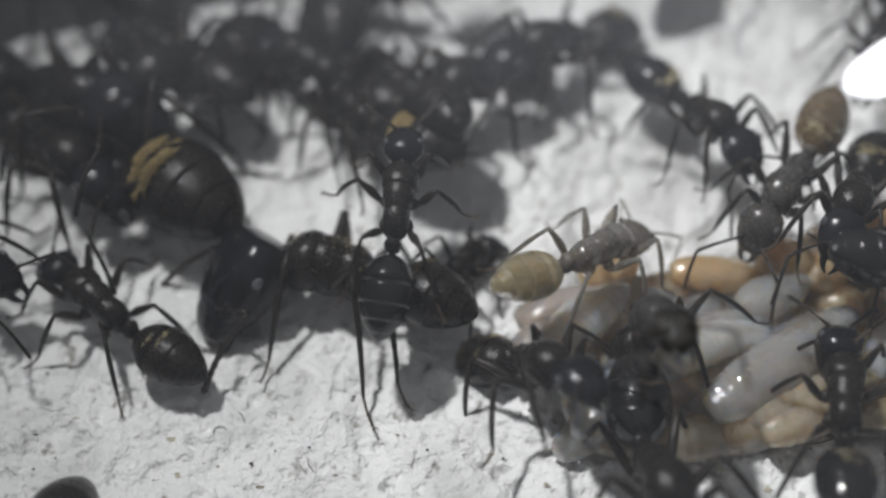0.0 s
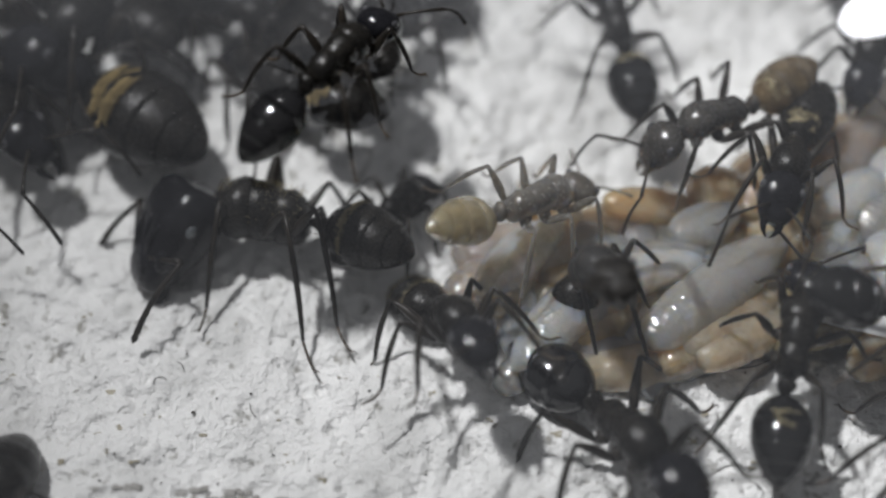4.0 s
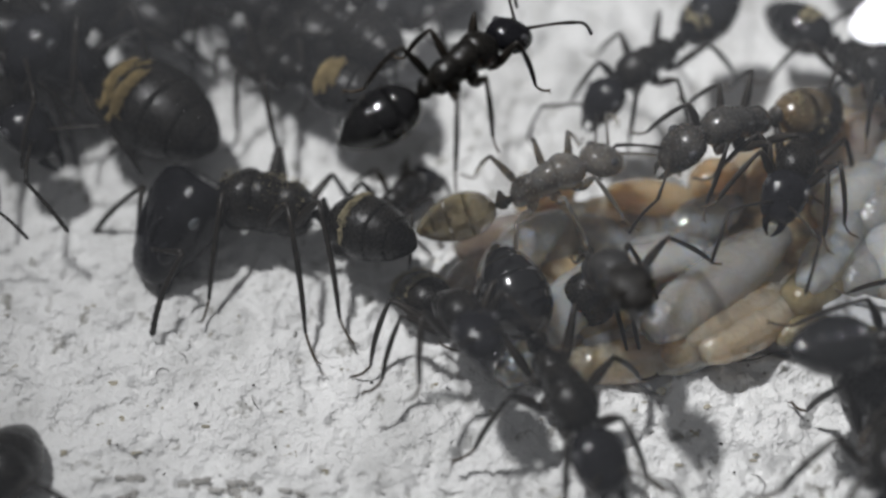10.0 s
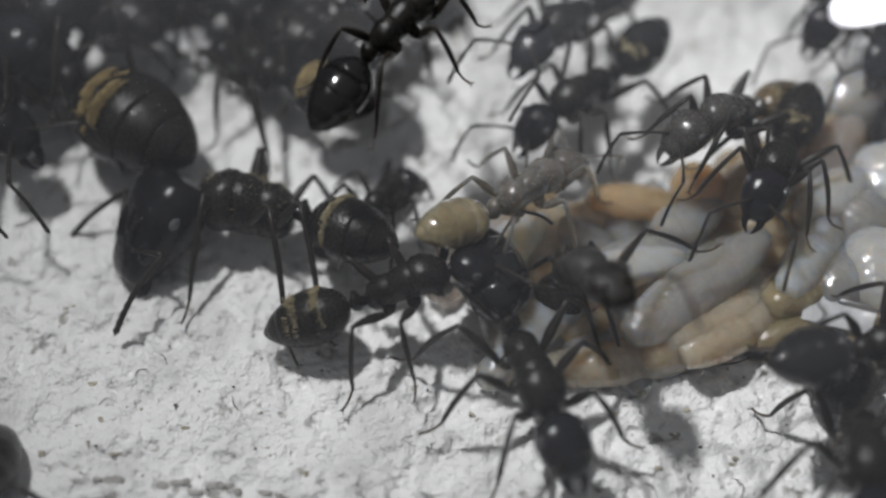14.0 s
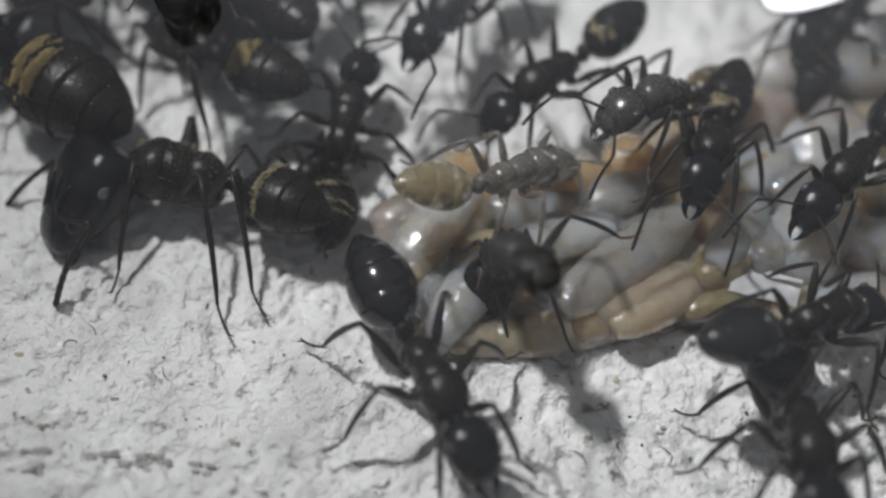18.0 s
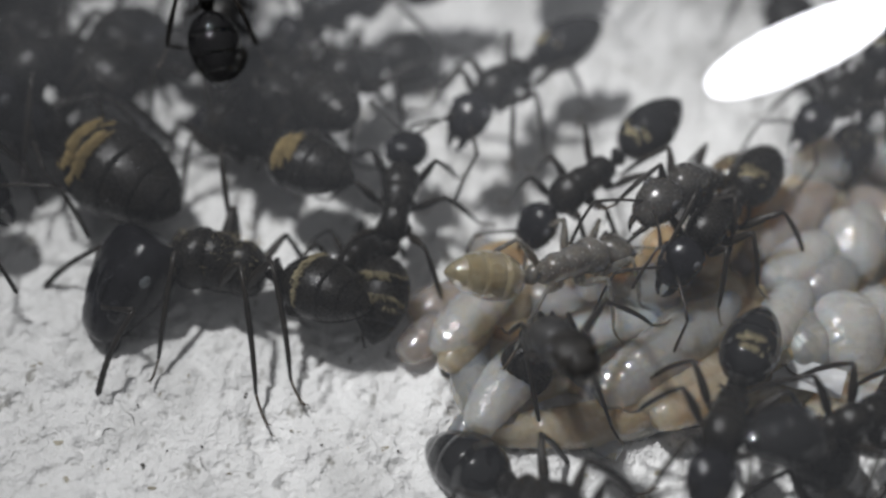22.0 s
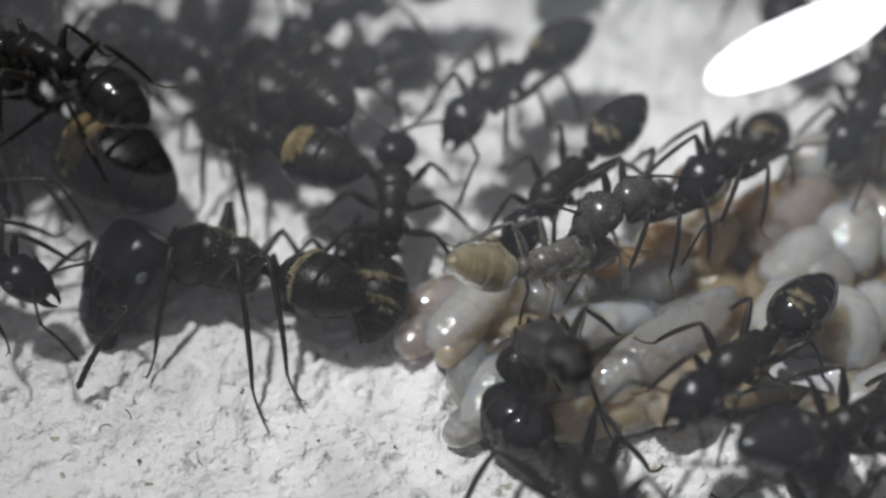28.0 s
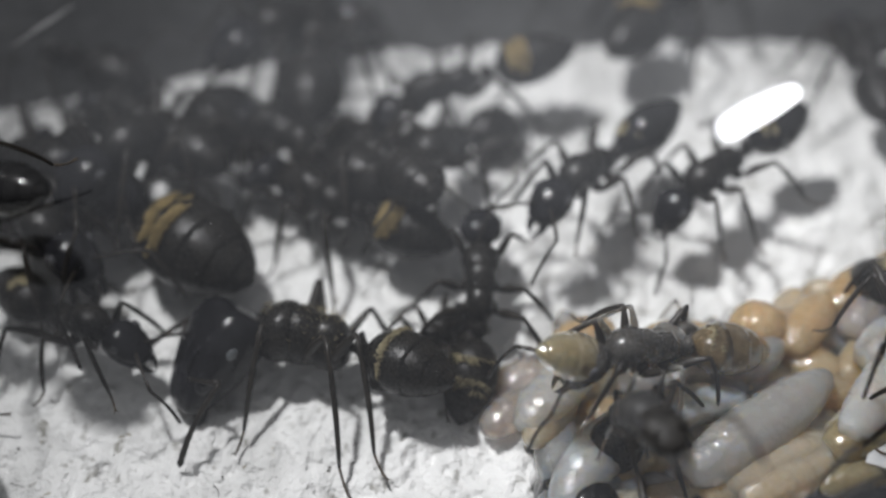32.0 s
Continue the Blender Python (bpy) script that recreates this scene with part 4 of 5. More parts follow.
    go(front_ant, [
        (0.00, 7.00, -10.86, 1.20, 0, -31.0, -74.4, 6.3, -18.0, 47.3),
        (1.00, 7.36, -12.41, 1.66, 0, -26.9, -82.1, -12.5, 20.7, 50.1),
        (2.00, 7.06, -12.13, 1.43, 0, -36.0, -80.5, -3.5, 12.8, 40.0),
        (3.00, 8.53, -11.69, 0.39, 0, -31.6, -58.2, -7.0, 17.5, 30.7),
        (6.00, 7.58, -9.85, 0.68, 0, -13.0, -62.9, -5.4, 10.8, 28.5),
        (7.00, 6.02, -8.86, 0.72, 0, -8.2, -73.5, -12.4, 21.1, 31.1),
        (8.00, 5.95, -8.72, 0.68, 0, -7.3, -70.2, -7.8, 14.6, 30.3),
        (9.00, 5.55, -9.08, 0.67, 0, -7.3, -68.7, -1.0, 2.6, 24.6),
        (10.00, 5.08, -9.32, 0.81, 0, -7.1, -68.4, 0.3, -0.8, 27.1),
        (11.00, 4.71, -10.33, 0.91, 0, -15.3, -75.6, 0.5, -1.2, 32.9),
        (12.00, 4.96, -11.83, 0.89, 0, -19.7, -78.7, -0.6, 1.3, 34.4),
        (13.00, 5.00, -10.05, 0.89, 0, -12.9, -71.6, 0.5, -1.3, 27.8),
        (16.00, 3.63, -7.68, 0.80, 0, -0.4, -70.8, 1.9, -4.4, 30.2),
        (17.00, 3.88, -7.75, 0.81, 0, 0.7, -66.8, 6.1, -14.9, 30.6),
        (18.00, 3.28, -10.07, 0.81, 0, -6.2, -64.2, 0.3, -0.9, 24.7),
        (19.00, 2.23, -8.91, 1.26, 0, 7.0, -49.2, 3.4, -15.6, 21.9),
        (20.00, 3.45, -10.54, 1.12, 0, -19.8, -49.5, 3.6, -8.9, 26.2),
        (21.00, 5.13, -12.47, 1.39, 0, -28.0, -60.5, -3.1, 8.2, 28.4),
        (22.00, 7.04, -12.66, 1.36, 0, -36.8, -51.7, -2.6, 8.1, 23.5),
        (23.00, 8.05, -13.08, 1.36, 0, -38.8, -54.2, -3.4, 11.1, 19.6),
        (24.00, 7.84, -13.60, 1.37, 0, -38.2, -57.3, -4.4, 14.3, 25.2),
        (25.00, 8.83, -13.27, 1.38, 0, -35.9, -66.0, -4.8, 15.4, 27.3),
        (28.00, 8.32, -11.70, 1.38, 0, -30.0, -62.2, -2.9, 8.1, 28.1),
        (29.00, 6.22, -10.71, 1.37, 0, -26.5, -50.4, 1.5, -4.0, 24.5),
        (29.50, 6.04, -12.27, 1.36, 0, -35.1, -53.7, -0.8, 2.6, 24.4),
        (30.00, 7.33, -13.34, 1.36, 0, -43.5, -56.4, -1.6, 6.5, 20.0),
        (31.00, 7.78, -11.18, 1.37, 0, -40.8, -56.5, -3.5, 13.2, 23.6),
        (32.00, 7.90, -10.62, 1.37, 0, -38.4, -57.3, -4.7, 16.1, 21.3),
    ])
    go(climber_ant, [
        (0.00, 2.53, -5.75, 1.79, 0, -43.8, -48.7, -1.7, 7.9, 6.1),
        (1.00, 0.47, -5.78, 2.34, 0, -46.6, -66.6, 0.9, -4.4, 6.9),
        (2.00, 0.43, -5.96, 2.07, 0, -45.0, -77.8, -0.2, 0.7, 6.5),
        (3.00, 1.02, -6.53, 1.80, 0, -44.1, -68.5, -2.5, 12.4, 8.2),
        (6.00, 1.02, -7.18, 2.07, 0, -43.1, -67.4, -2.0, 10.1, 11.8),
        (7.00, 1.16, -7.20, 2.07, 0, -43.1, -67.4, -2.3, 11.8, 12.4),
        (8.00, 1.16, -7.16, 2.07, 0, -44.2, -67.2, -1.9, 9.8, 12.9),
        (9.00, 1.16, -7.18, 2.07, 0, -45.3, -66.8, -1.8, 9.5, 14.0),
        (10.00, 1.10, -7.23, 2.07, 0, -45.4, -67.3, -1.9, 10.3, 15.9),
        (11.00, 0.56, -7.55, 2.07, 0, -47.0, -67.1, -1.7, 9.4, 15.0),
        (12.00, 0.39, -7.41, 2.35, 0, -42.3, -64.6, -2.6, 14.2, 19.3),
        (13.00, 0.34, -6.00, 1.79, 0, -38.5, -24.0, 1.5, -7.1, 12.2),
        (14.00, -0.21, -4.06, 1.40, 0, -19.2, 10.5, -0.0, -1.1, 5.6),
        (15.00, -0.76, -2.11, 1.01, 0, -0.0, 45.1, -1.6, 4.9, -0.9),
        (16.00, -1.31, -0.16, 0.62, 0, 19.2, 79.6, -3.2, 11.0, -7.5),
        (17.00, -0.07, 3.21, 0.54, 0, -8.8, 80.2, -0.4, 1.3, -2.8),
        (18.00, -0.62, 4.39, 0.57, 0, -16.1, 78.4, -1.6, 10.5, 24.9),
        (19.00, -0.52, 4.47, 0.52, 0, -9.5, 79.8, -1.9, 9.1, 15.1),
        (20.00, -0.18, 3.77, 1.22, 0, -7.5, 81.8, 0.3, -1.2, 3.2),
        (21.00, -0.24, 3.86, 1.48, 0, -9.6, 82.5, 0.4, -1.5, 5.2),
        (22.00, -0.10, 4.36, 1.25, 0, -13.7, 82.9, 0.4, -1.3, -0.7),
        (23.00, -0.13, 4.17, 0.98, 0, -9.2, 84.4, 0.7, -2.5, 3.5),
        (24.00, -0.20, 3.96, 0.98, 0, -8.7, 85.3, 0.9, -3.3, 3.5),
        (25.00, -0.24, 3.99, 0.98, 0, -10.0, 86.0, 0.6, -2.4, 7.9),
        (28.00, -0.19, 4.22, 1.02, 0, -12.7, 87.9, 2.8, -9.5, -2.3),
        (29.00, -0.31, 4.18, 0.99, 0, -13.1, 87.7, 2.4, -9.4, 4.0),
        (30.00, -0.14, 4.76, 0.62, 0, -14.2, 86.6, 2.2, -7.9, -4.7),
        (31.00, -0.11, 4.60, 0.57, 0, -12.5, 88.2, 2.1, -8.0, -3.0),
        (32.00, -0.23, 4.63, 0.68, 0, -16.8, 90.7, 3.0, -11.3, -4.3),
    ])
    go(nurse_a_ant, [
        (0.00, 13.00, 5.50, 2.61, 0, -2.2, -120.3, -2.3, 9.4, 21.6),
        (1.00, 12.14, 3.37, 2.87, 0, 3.6, -137.3, -2.4, 11.2, 13.6),
        (2.00, 12.34, 2.92, 2.87, 0, 3.4, -129.2, -4.2, 20.8, 10.8),
        (3.00, 12.25, 4.55, 2.75, 0, 3.1, -142.1, -2.6, 11.0, 21.5),
        (6.00, 13.76, 4.71, 3.41, 0, -29.1, -154.5, -2.2, 10.4, 8.6),
        (7.00, 13.81, 4.73, 3.41, 0, -24.4, -151.6, -1.2, 5.1, 4.7),
        (8.00, 13.81, 4.34, 3.41, 0, -22.6, -149.6, -1.0, 4.1, 6.8),
        (9.00, 13.27, 3.74, 3.43, 0, -14.8, -151.5, -1.3, 5.7, 1.8),
        (10.00, 13.08, 3.23, 3.44, 0, -10.7, -152.9, -0.6, 2.8, -0.9),
        (11.00, 12.79, 3.59, 3.41, 0, -20.9, -147.9, 0.5, -1.9, 8.5),
        (12.00, 13.35, 4.07, 3.42, 0, -27.8, -141.1, 0.7, -3.4, 15.7),
        (13.00, 13.41, 3.96, 3.42, 0, -23.3, -143.6, 0.5, -2.0, 10.2),
        (16.00, 13.78, 4.16, 3.42, 0, -24.4, -140.8, 0.1, -0.6, 11.0),
        (17.00, 14.12, 3.97, 3.42, 0, -24.3, -143.5, -0.7, 3.1, 10.0),
        (18.00, 13.41, 3.50, 3.41, 0, -27.0, -144.8, -1.1, 4.9, 11.6),
        (19.00, 13.05, 3.82, 3.43, 0, -16.7, -142.7, -0.4, 1.6, 3.9),
        (20.00, 13.18, 3.57, 3.42, 0, -21.4, -135.7, 1.1, -5.0, 7.8),
        (21.00, 13.55, 3.73, 3.42, 0, -28.3, -139.8, 0.7, -3.2, 15.4),
        (22.00, 13.05, 3.57, 3.30, 0, -29.5, -137.9, 0.6, -3.1, 15.0),
        (23.00, 12.53, 2.53, 3.18, 0, -27.1, -135.1, 1.0, -4.5, 13.5),
        (24.00, 13.23, 3.05, 3.23, 0, -30.2, -132.0, 1.6, -8.1, 12.5),
        (25.00, 12.45, 3.38, 3.28, 0, -30.3, -131.5, 2.2, -10.7, 11.9),
        (28.00, 10.79, 2.44, 3.41, 0, -23.8, -144.6, -0.5, 2.2, 19.2),
        (29.00, 9.74, 1.17, 3.41, 0, -20.6, -147.2, -1.7, 6.8, 20.7),
        (30.00, 8.01, -0.13, 2.74, 0, -18.2, -156.5, 5.9, -15.0, 25.7),
        (31.00, 6.69, -1.12, 3.14, 0, -21.4, -155.8, 2.8, -8.7, 19.0),
        (32.00, 6.51, -1.50, 3.14, 0, -18.8, -157.4, 2.8, -8.8, 11.3),
    ])
    go(nurse_b_ant, [
        (0.00, 15.49, 3.74, 3.20, 0, -21.1, -111.3, 1.5, -7.4, 17.9),
        (1.00, 15.55, 2.12, 3.20, 0, -21.0, -112.5, 1.7, -8.4, 20.4),
        (2.00, 15.61, 2.07, 3.21, 0, -24.6, -113.5, 0.5, -2.9, 26.6),
        (3.00, 15.46, 1.27, 3.47, 0, -25.8, -111.7, 1.8, -9.4, 39.9),
        (6.00, 15.44, 1.05, 3.25, 0, -27.7, -110.6, 1.5, -8.2, 42.6),
        (7.00, 15.47, 0.82, 3.27, 0, -27.9, -112.2, 0.4, -2.2, 48.3),
        (8.00, 15.61, 0.88, 3.27, 0, -26.5, -112.0, 0.9, -4.6, 47.7),
        (9.00, 15.58, 0.72, 3.27, 0, -26.9, -112.3, 1.3, -7.1, 46.4),
        (10.00, 15.55, 0.83, 3.23, 0, -27.6, -113.5, 0.7, -4.1, 37.8),
        (11.00, 15.65, 1.45, 3.22, 0, -23.7, -110.8, 1.9, -10.0, 31.5),
        (12.00, 15.72, 1.35, 3.23, 0, -27.3, -112.0, 1.0, -5.8, 38.3),
        (13.00, 15.63, 1.22, 3.24, 0, -26.3, -114.7, 0.4, -1.9, 39.3),
        (16.00, 15.68, 1.20, 3.25, 0, -28.8, -114.3, 0.3, -1.5, 44.1),
        (17.00, 15.83, 1.19, 3.25, 0, -27.8, -112.4, 0.7, -3.7, 43.4),
        (18.00, 15.77, 0.58, 3.27, 0, -26.7, -110.5, 0.8, -4.0, 47.7),
        (19.00, 15.53, 0.75, 3.24, 0, -21.3, -114.3, 0.1, -0.5, 39.0),
        (20.00, 14.97, 1.38, 3.04, 0, -18.6, -115.7, 2.9, -12.9, 38.6),
        (21.00, 14.46, 1.38, 2.84, 0, -12.6, -125.1, -1.6, 6.0, 38.6),
        (22.00, 14.43, 2.05, 2.79, 0, -9.1, -129.2, -1.7, 7.4, 15.9),
        (23.00, 14.18, 1.44, 2.79, 0, -4.3, -122.0, 1.3, -5.2, 18.8),
        (24.00, 13.89, 1.02, 2.84, 0, -11.4, -122.2, 2.0, -7.2, 37.7),
        (25.00, 14.30, 1.44, 2.84, 0, -17.5, -115.6, 0.2, -0.9, 41.6),
        (28.00, 15.33, 4.96, 3.43, 0, -27.7, -132.3, -1.7, 9.6, 22.7),
        (29.00, 15.99, 3.89, 3.62, 0, -24.6, -94.7, 1.7, -9.1, 25.2),
        (30.00, 18.43, 3.00, 3.68, 0, -35.0, -95.1, -3.1, 17.3, 4.1),
        (31.00, 19.07, 3.05, 3.68, 0, -32.8, -91.9, -3.5, 18.1, -1.0),
        (32.00, 19.17, 0.89, 3.68, 0, -34.6, -96.2, -4.2, 21.8, -1.9),
    ])
    go(right_a_ant, [
        (0.00, 14.46, -5.59, 1.41, 0, 1.8, 84.6, 0.8, -3.8, 21.6),
        (1.00, 14.88, -6.30, 1.29, 0, 0.5, 90.0, 1.6, -7.3, 17.1),
        (2.00, 15.13, -6.66, 1.56, 0, 2.7, 95.5, 2.7, -12.4, 17.9),
        (3.00, 15.08, -6.54, 1.84, 0, -6.4, 87.3, 0.3, -1.6, 14.1),
        (6.00, 17.82, -2.97, 1.63, 0, -11.3, 56.5, -2.2, 10.4, 4.5),
        (7.00, 21.94, 1.46, 1.39, 0, -2.3, 60.5, 0.1, -0.4, 8.8),
        (8.00, 25.60, 5.59, 1.40, 0, -7.9, 59.1, -0.4, 1.7, 5.2),
        (32.00, 25.45, 14.40, 1.43, 0, -17.5, 60.2, -0.3, 1.3, 0.2),
    ])
    go(right_b_ant, [
        (0.00, 18.52, 0.61, 2.31, 0, 27.0, 9.4, -1.7, 5.8, 11.6),
        (3.00, 19.86, -4.39, 2.31, 0, 29.0, 6.3, -0.5, 1.7, 10.8),
        (6.00, 19.30, -6.97, 2.32, 0, 21.2, 13.8, 2.2, -7.7, 3.6),
        (7.00, 19.78, -6.76, 2.32, 0, 18.2, 22.6, 2.6, -9.3, 7.1),
        (8.00, 19.66, -6.76, 2.32, 0, 17.5, 23.9, 1.8, -6.5, 7.5),
        (9.00, 19.40, -7.11, 2.32, 0, 18.9, 22.8, 1.8, -6.5, 8.6),
        (10.00, 19.28, -7.18, 2.32, 0, 19.6, 22.1, 1.3, -4.6, 6.1),
        (11.00, 19.31, -6.98, 2.32, 0, 17.8, 23.9, 1.5, -5.4, 9.0),
        (12.00, 19.31, -7.16, 2.32, 0, 18.5, 23.6, 1.3, -4.7, 8.3),
        (13.00, 19.40, -7.18, 2.32, 0, 16.5, 24.9, 1.9, -6.9, 9.3),
        (16.00, 19.46, -7.23, 2.32, 0, 15.0, 25.2, 1.3, -4.7, 7.9),
        (17.00, 19.39, -7.55, 2.32, 0, 15.7, 25.5, 1.9, -7.0, 8.2),
        (18.00, 19.32, -7.60, 2.32, 0, 18.2, 25.2, 1.5, -5.3, 5.2),
        (19.00, 19.39, -7.65, 2.32, 0, 18.0, 25.9, 1.6, -5.6, 8.2),
        (20.00, 19.10, -7.67, 2.32, 0, 17.9, 23.7, 0.4, -1.5, 8.1),
        (21.00, 19.01, -8.00, 2.32, 0, 17.9, 24.0, 0.6, -2.2, 8.9),
        (22.00, 19.19, -8.00, 2.32, 0, 17.2, 23.4, 0.4, -1.5, 10.7),
        (23.00, 19.13, -8.02, 2.32, 0, 17.4, 23.5, 0.6, -2.2, 10.6),
        (24.00, 19.10, -8.21, 2.32, 0, 17.1, 24.1, 0.7, -2.5, 10.9),
        (25.00, 19.09, -8.10, 2.32, 0, 17.4, 23.7, 0.4, -1.4, 9.8),
        (28.00, 19.08, -8.32, 2.32, 0, 16.6, 24.2, 0.4, -1.3, 10.6),
        (29.00, 18.70, -8.67, 2.32, 0, 18.2, 23.7, 0.6, -2.3, 10.9),
        (30.00, 18.49, -8.03, 2.32, 0, 17.3, 25.3, 0.4, -1.6, 12.3),
        (31.00, 18.58, -7.89, 2.32, 0, 17.0, 25.2, 0.2, -0.7, 11.4),
        (32.00, 18.65, -7.88, 2.32, 0, 17.3, 25.5, 0.3, -1.0, 11.0),
    ])
    go(right_c_ant, [
        (0.00, 19.77, -11.93, 1.52, 0.00, -20.00, -108.00),
        (5.00, 19.99, -12.60, 1.52, 0.00, -20.00, -105.00),
        (7.00, 18.14, -12.39, 1.52, 0.00, -20.00, -99.00),
        (9.00, 17.76, -12.82, 1.52, 0.00, -20.00, -99.00),
        (13.00, 17.71, -12.48, 1.52, 0.00, -20.00, -96.00),
        (16.00, 17.98, -12.80, 1.52, 0.00, -20.00, -93.00),
        (19.00, 18.40, -13.37, 1.52, 0.00, -20.00, -93.00),
        (23.00, 17.97, -13.20, 1.52, 0.00, -20.00, -96.00),
        (28.00, 18.00, -13.29, 1.52, 0.00, -20.00, -93.00),
        (30.00, 17.45, -12.57, 1.52, 0.00, -20.00, -96.00),
        (32.00, 17.45, -12.57, 1.52, 0.00, -20.00, -96.00),
    ])
    go(crosser_ant, [
        (0.00, 26.10, 12.16, 3.03, 0, -16.9, -75.9, -4.2, 13.2, 24.0),
        (9.00, 27.22, 6.07, 3.03, 0, -21.4, -79.7, -5.3, 17.1, 24.2),
        (10.00, 20.31, 7.29, 3.02, 0, -17.8, -64.6, -5.6, 16.2, 19.5),
        (11.00, 17.90, 2.53, 3.06, 0, -5.2, -76.0, -5.4, 12.5, 25.9),
        (12.00, 14.50, 3.61, 3.20, 0, 4.9, -112.9, -9.3, 14.4, 37.7),
        (13.00, 16.23, 15.20, 3.26, 0, 22.9, -111.6, -5.9, 9.9, 30.2),
        (15.50, 28.07, 10.62, 3.04, 0, 0.8, -135.0, -0.9, 2.5, 24.7),
        (16.00, 26.50, 7.00, 2.92, 0, -1.8, -134.9, -0.9, 2.7, 24.7),
        (17.00, 24.34, 3.67, 2.86, 0, -0.5, -128.2, 1.0, -3.1, 18.3),
        (18.00, 22.51, 0.45, 2.94, 0, -4.7, -132.0, 0.6, -1.8, 21.0),
        (19.00, 20.28, -2.12, 3.04, 0, -2.9, -132.6, -4.0, 10.9, 26.1),
        (20.00, 15.69, -5.03, 3.10, 0, -8.9, -134.8, 7.6, -15.4, 37.4),
        (21.00, 14.35, -7.48, 2.84, 0, -9.4, -121.6, 1.5, -3.6, 34.2),
        (22.00, 13.51, -8.70, 2.90, 0, -13.2, -111.9, 1.4, -4.0, 27.3),
        (23.00, 14.27, -6.96, 3.02, 0, -11.4, -121.0, 0.1, -0.3, 31.7),
        (24.00, 14.98, -5.65, 2.91, 0, -18.8, -130.6, 0.6, -2.0, 34.0),
        (25.00, 14.77, -5.09, 2.80, 0, -13.7, -142.0, -2.9, 8.3, 28.8),
        (28.00, 14.65, -5.72, 2.91, 0, -9.3, -136.6, 0.3, -0.8, 26.7),
        (29.00, 15.71, -4.59, 2.80, 0, -16.7, -129.6, 4.8, -15.2, 25.7),
        (30.00, 19.14, -4.47, 3.01, 0, -21.1, -131.6, 2.8, -9.9, 24.3),
        (32.00, 19.54, -4.57, 2.79, 0, -20.9, -132.0, 2.8, -9.8, 24.4),
    ])
    go(upper_ant, [
        (0.00, 9.86, 9.70, 1.96, 0, -18.5, -60.1, -5.9, 19.4, 29.8),
        (0.33, 9.46, 9.62, 2.10, 0, -10.9, -21.3, -2.1, 5.3, 25.6),
        (0.67, 9.06, 9.54, 2.24, 0, -3.3, 17.6, 1.7, -8.7, 21.5),
        (1.00, 8.66, 9.46, 2.38, 0, 4.3, 56.5, 5.4, -22.8, 17.3),
        (2.00, 7.64, 8.95, 1.90, 0, 26.4, 34.7, 0.5, -1.8, 9.6),
        (3.00, 8.77, 14.43, 2.01, 0, -7.8, 69.6, 3.4, -15.5, 6.2),
        (3.50, 8.65, 14.39, 1.91, 0, -7.9, 69.9, 2.5, -11.2, 3.8),
        (4.17, 8.55, 12.01, 1.88, 0, -5.0, 119.0, 0.8, -5.2, 11.8),
        (4.83, 8.45, 9.64, 1.85, 0, -2.1, 168.1, -0.9, 0.9, 19.8),
        (5.50, 8.35, 7.27, 1.82, 0, 0.8, -142.8, -2.6, 6.9, 27.8),
        (6.00, 8.35, 6.79, 1.87, 0, 1.9, -138.0, -0.8, 2.1, 26.0),
        (7.00, 8.99, 7.20, 1.79, 0, 6.9, -142.2, -2.7, 9.0, 18.7),
        (8.00, 9.24, 8.72, 1.73, 0, 0.9, -143.9, -3.7, 12.3, 21.5),
        (9.00, 10.11, 8.93, 1.73, 0, 3.5, -145.9, -3.0, 10.6, 16.6),
        (10.00, 10.07, 8.87, 1.79, 0, 2.1, -138.5, -0.7, 2.2, 20.6),
        (11.00, 8.91, 8.24, 1.86, 0, 1.6, -151.1, -3.2, 9.1, 24.8),
        (12.00, 8.15, 7.03, 1.75, 0, 3.8, -150.4, -3.8, 9.8, 26.0),
        (13.00, 7.48, 6.67, 1.60, 0, -6.1, -138.7, -4.8, 16.6, 23.7),
        (16.00, 8.97, 8.51, 2.06, 0, 13.1, -141.6, 0.6, -2.8, 3.9),
        (17.00, 10.05, 8.56, 1.83, 0, 7.2, -131.4, 0.5, -1.7, 13.1),
        (18.00, 9.26, 6.47, 1.83, 0, 6.6, -142.4, -1.2, 4.1, 15.6),
        (19.00, 9.81, 6.05, 2.05, 0, 12.4, -143.5, -2.0, 7.3, 14.5),
        (20.00, 9.61, 6.32, 1.96, 0, 11.1, -137.6, 0.2, -0.8, 12.4),
        (21.00, 9.41, 5.96, 1.90, 0, 11.9, -141.3, -1.3, 4.7, 12.6),
        (22.00, 9.23, 5.49, 1.91, 0, 13.1, -140.7, -1.1, 4.1, 11.5),
        (23.00, 9.14, 5.28, 1.86, 0, 4.5, -139.8, -2.1, 6.7, 18.4),
        (24.00, 8.81, 4.77, 1.90, 0, 2.3, -138.7, -1.9, 5.3, 24.6),
        (25.00, 8.60, 4.99, 1.93, 0, 6.4, -137.2, -1.5, 4.8, 18.3),
        (28.00, 8.05, 4.88, 2.03, 0, 8.3, -129.6, 0.8, -2.6, 16.3),
        (29.00, 7.84, 6.16, 1.72, 0, 6.7, -137.6, 0.2, -0.6, 22.2),
        (30.00, 8.20, 9.36, 1.92, 0, -0.9, -142.4, -2.1, 6.6, 22.4),
        (31.00, 10.19, 10.64, 1.72, 0, 5.6, -144.0, -1.2, 4.4, 10.7),
        (32.00, 11.80, 11.55, 1.72, 0, 8.0, -138.6, 0.4, -1.7, 9.6),
    ])
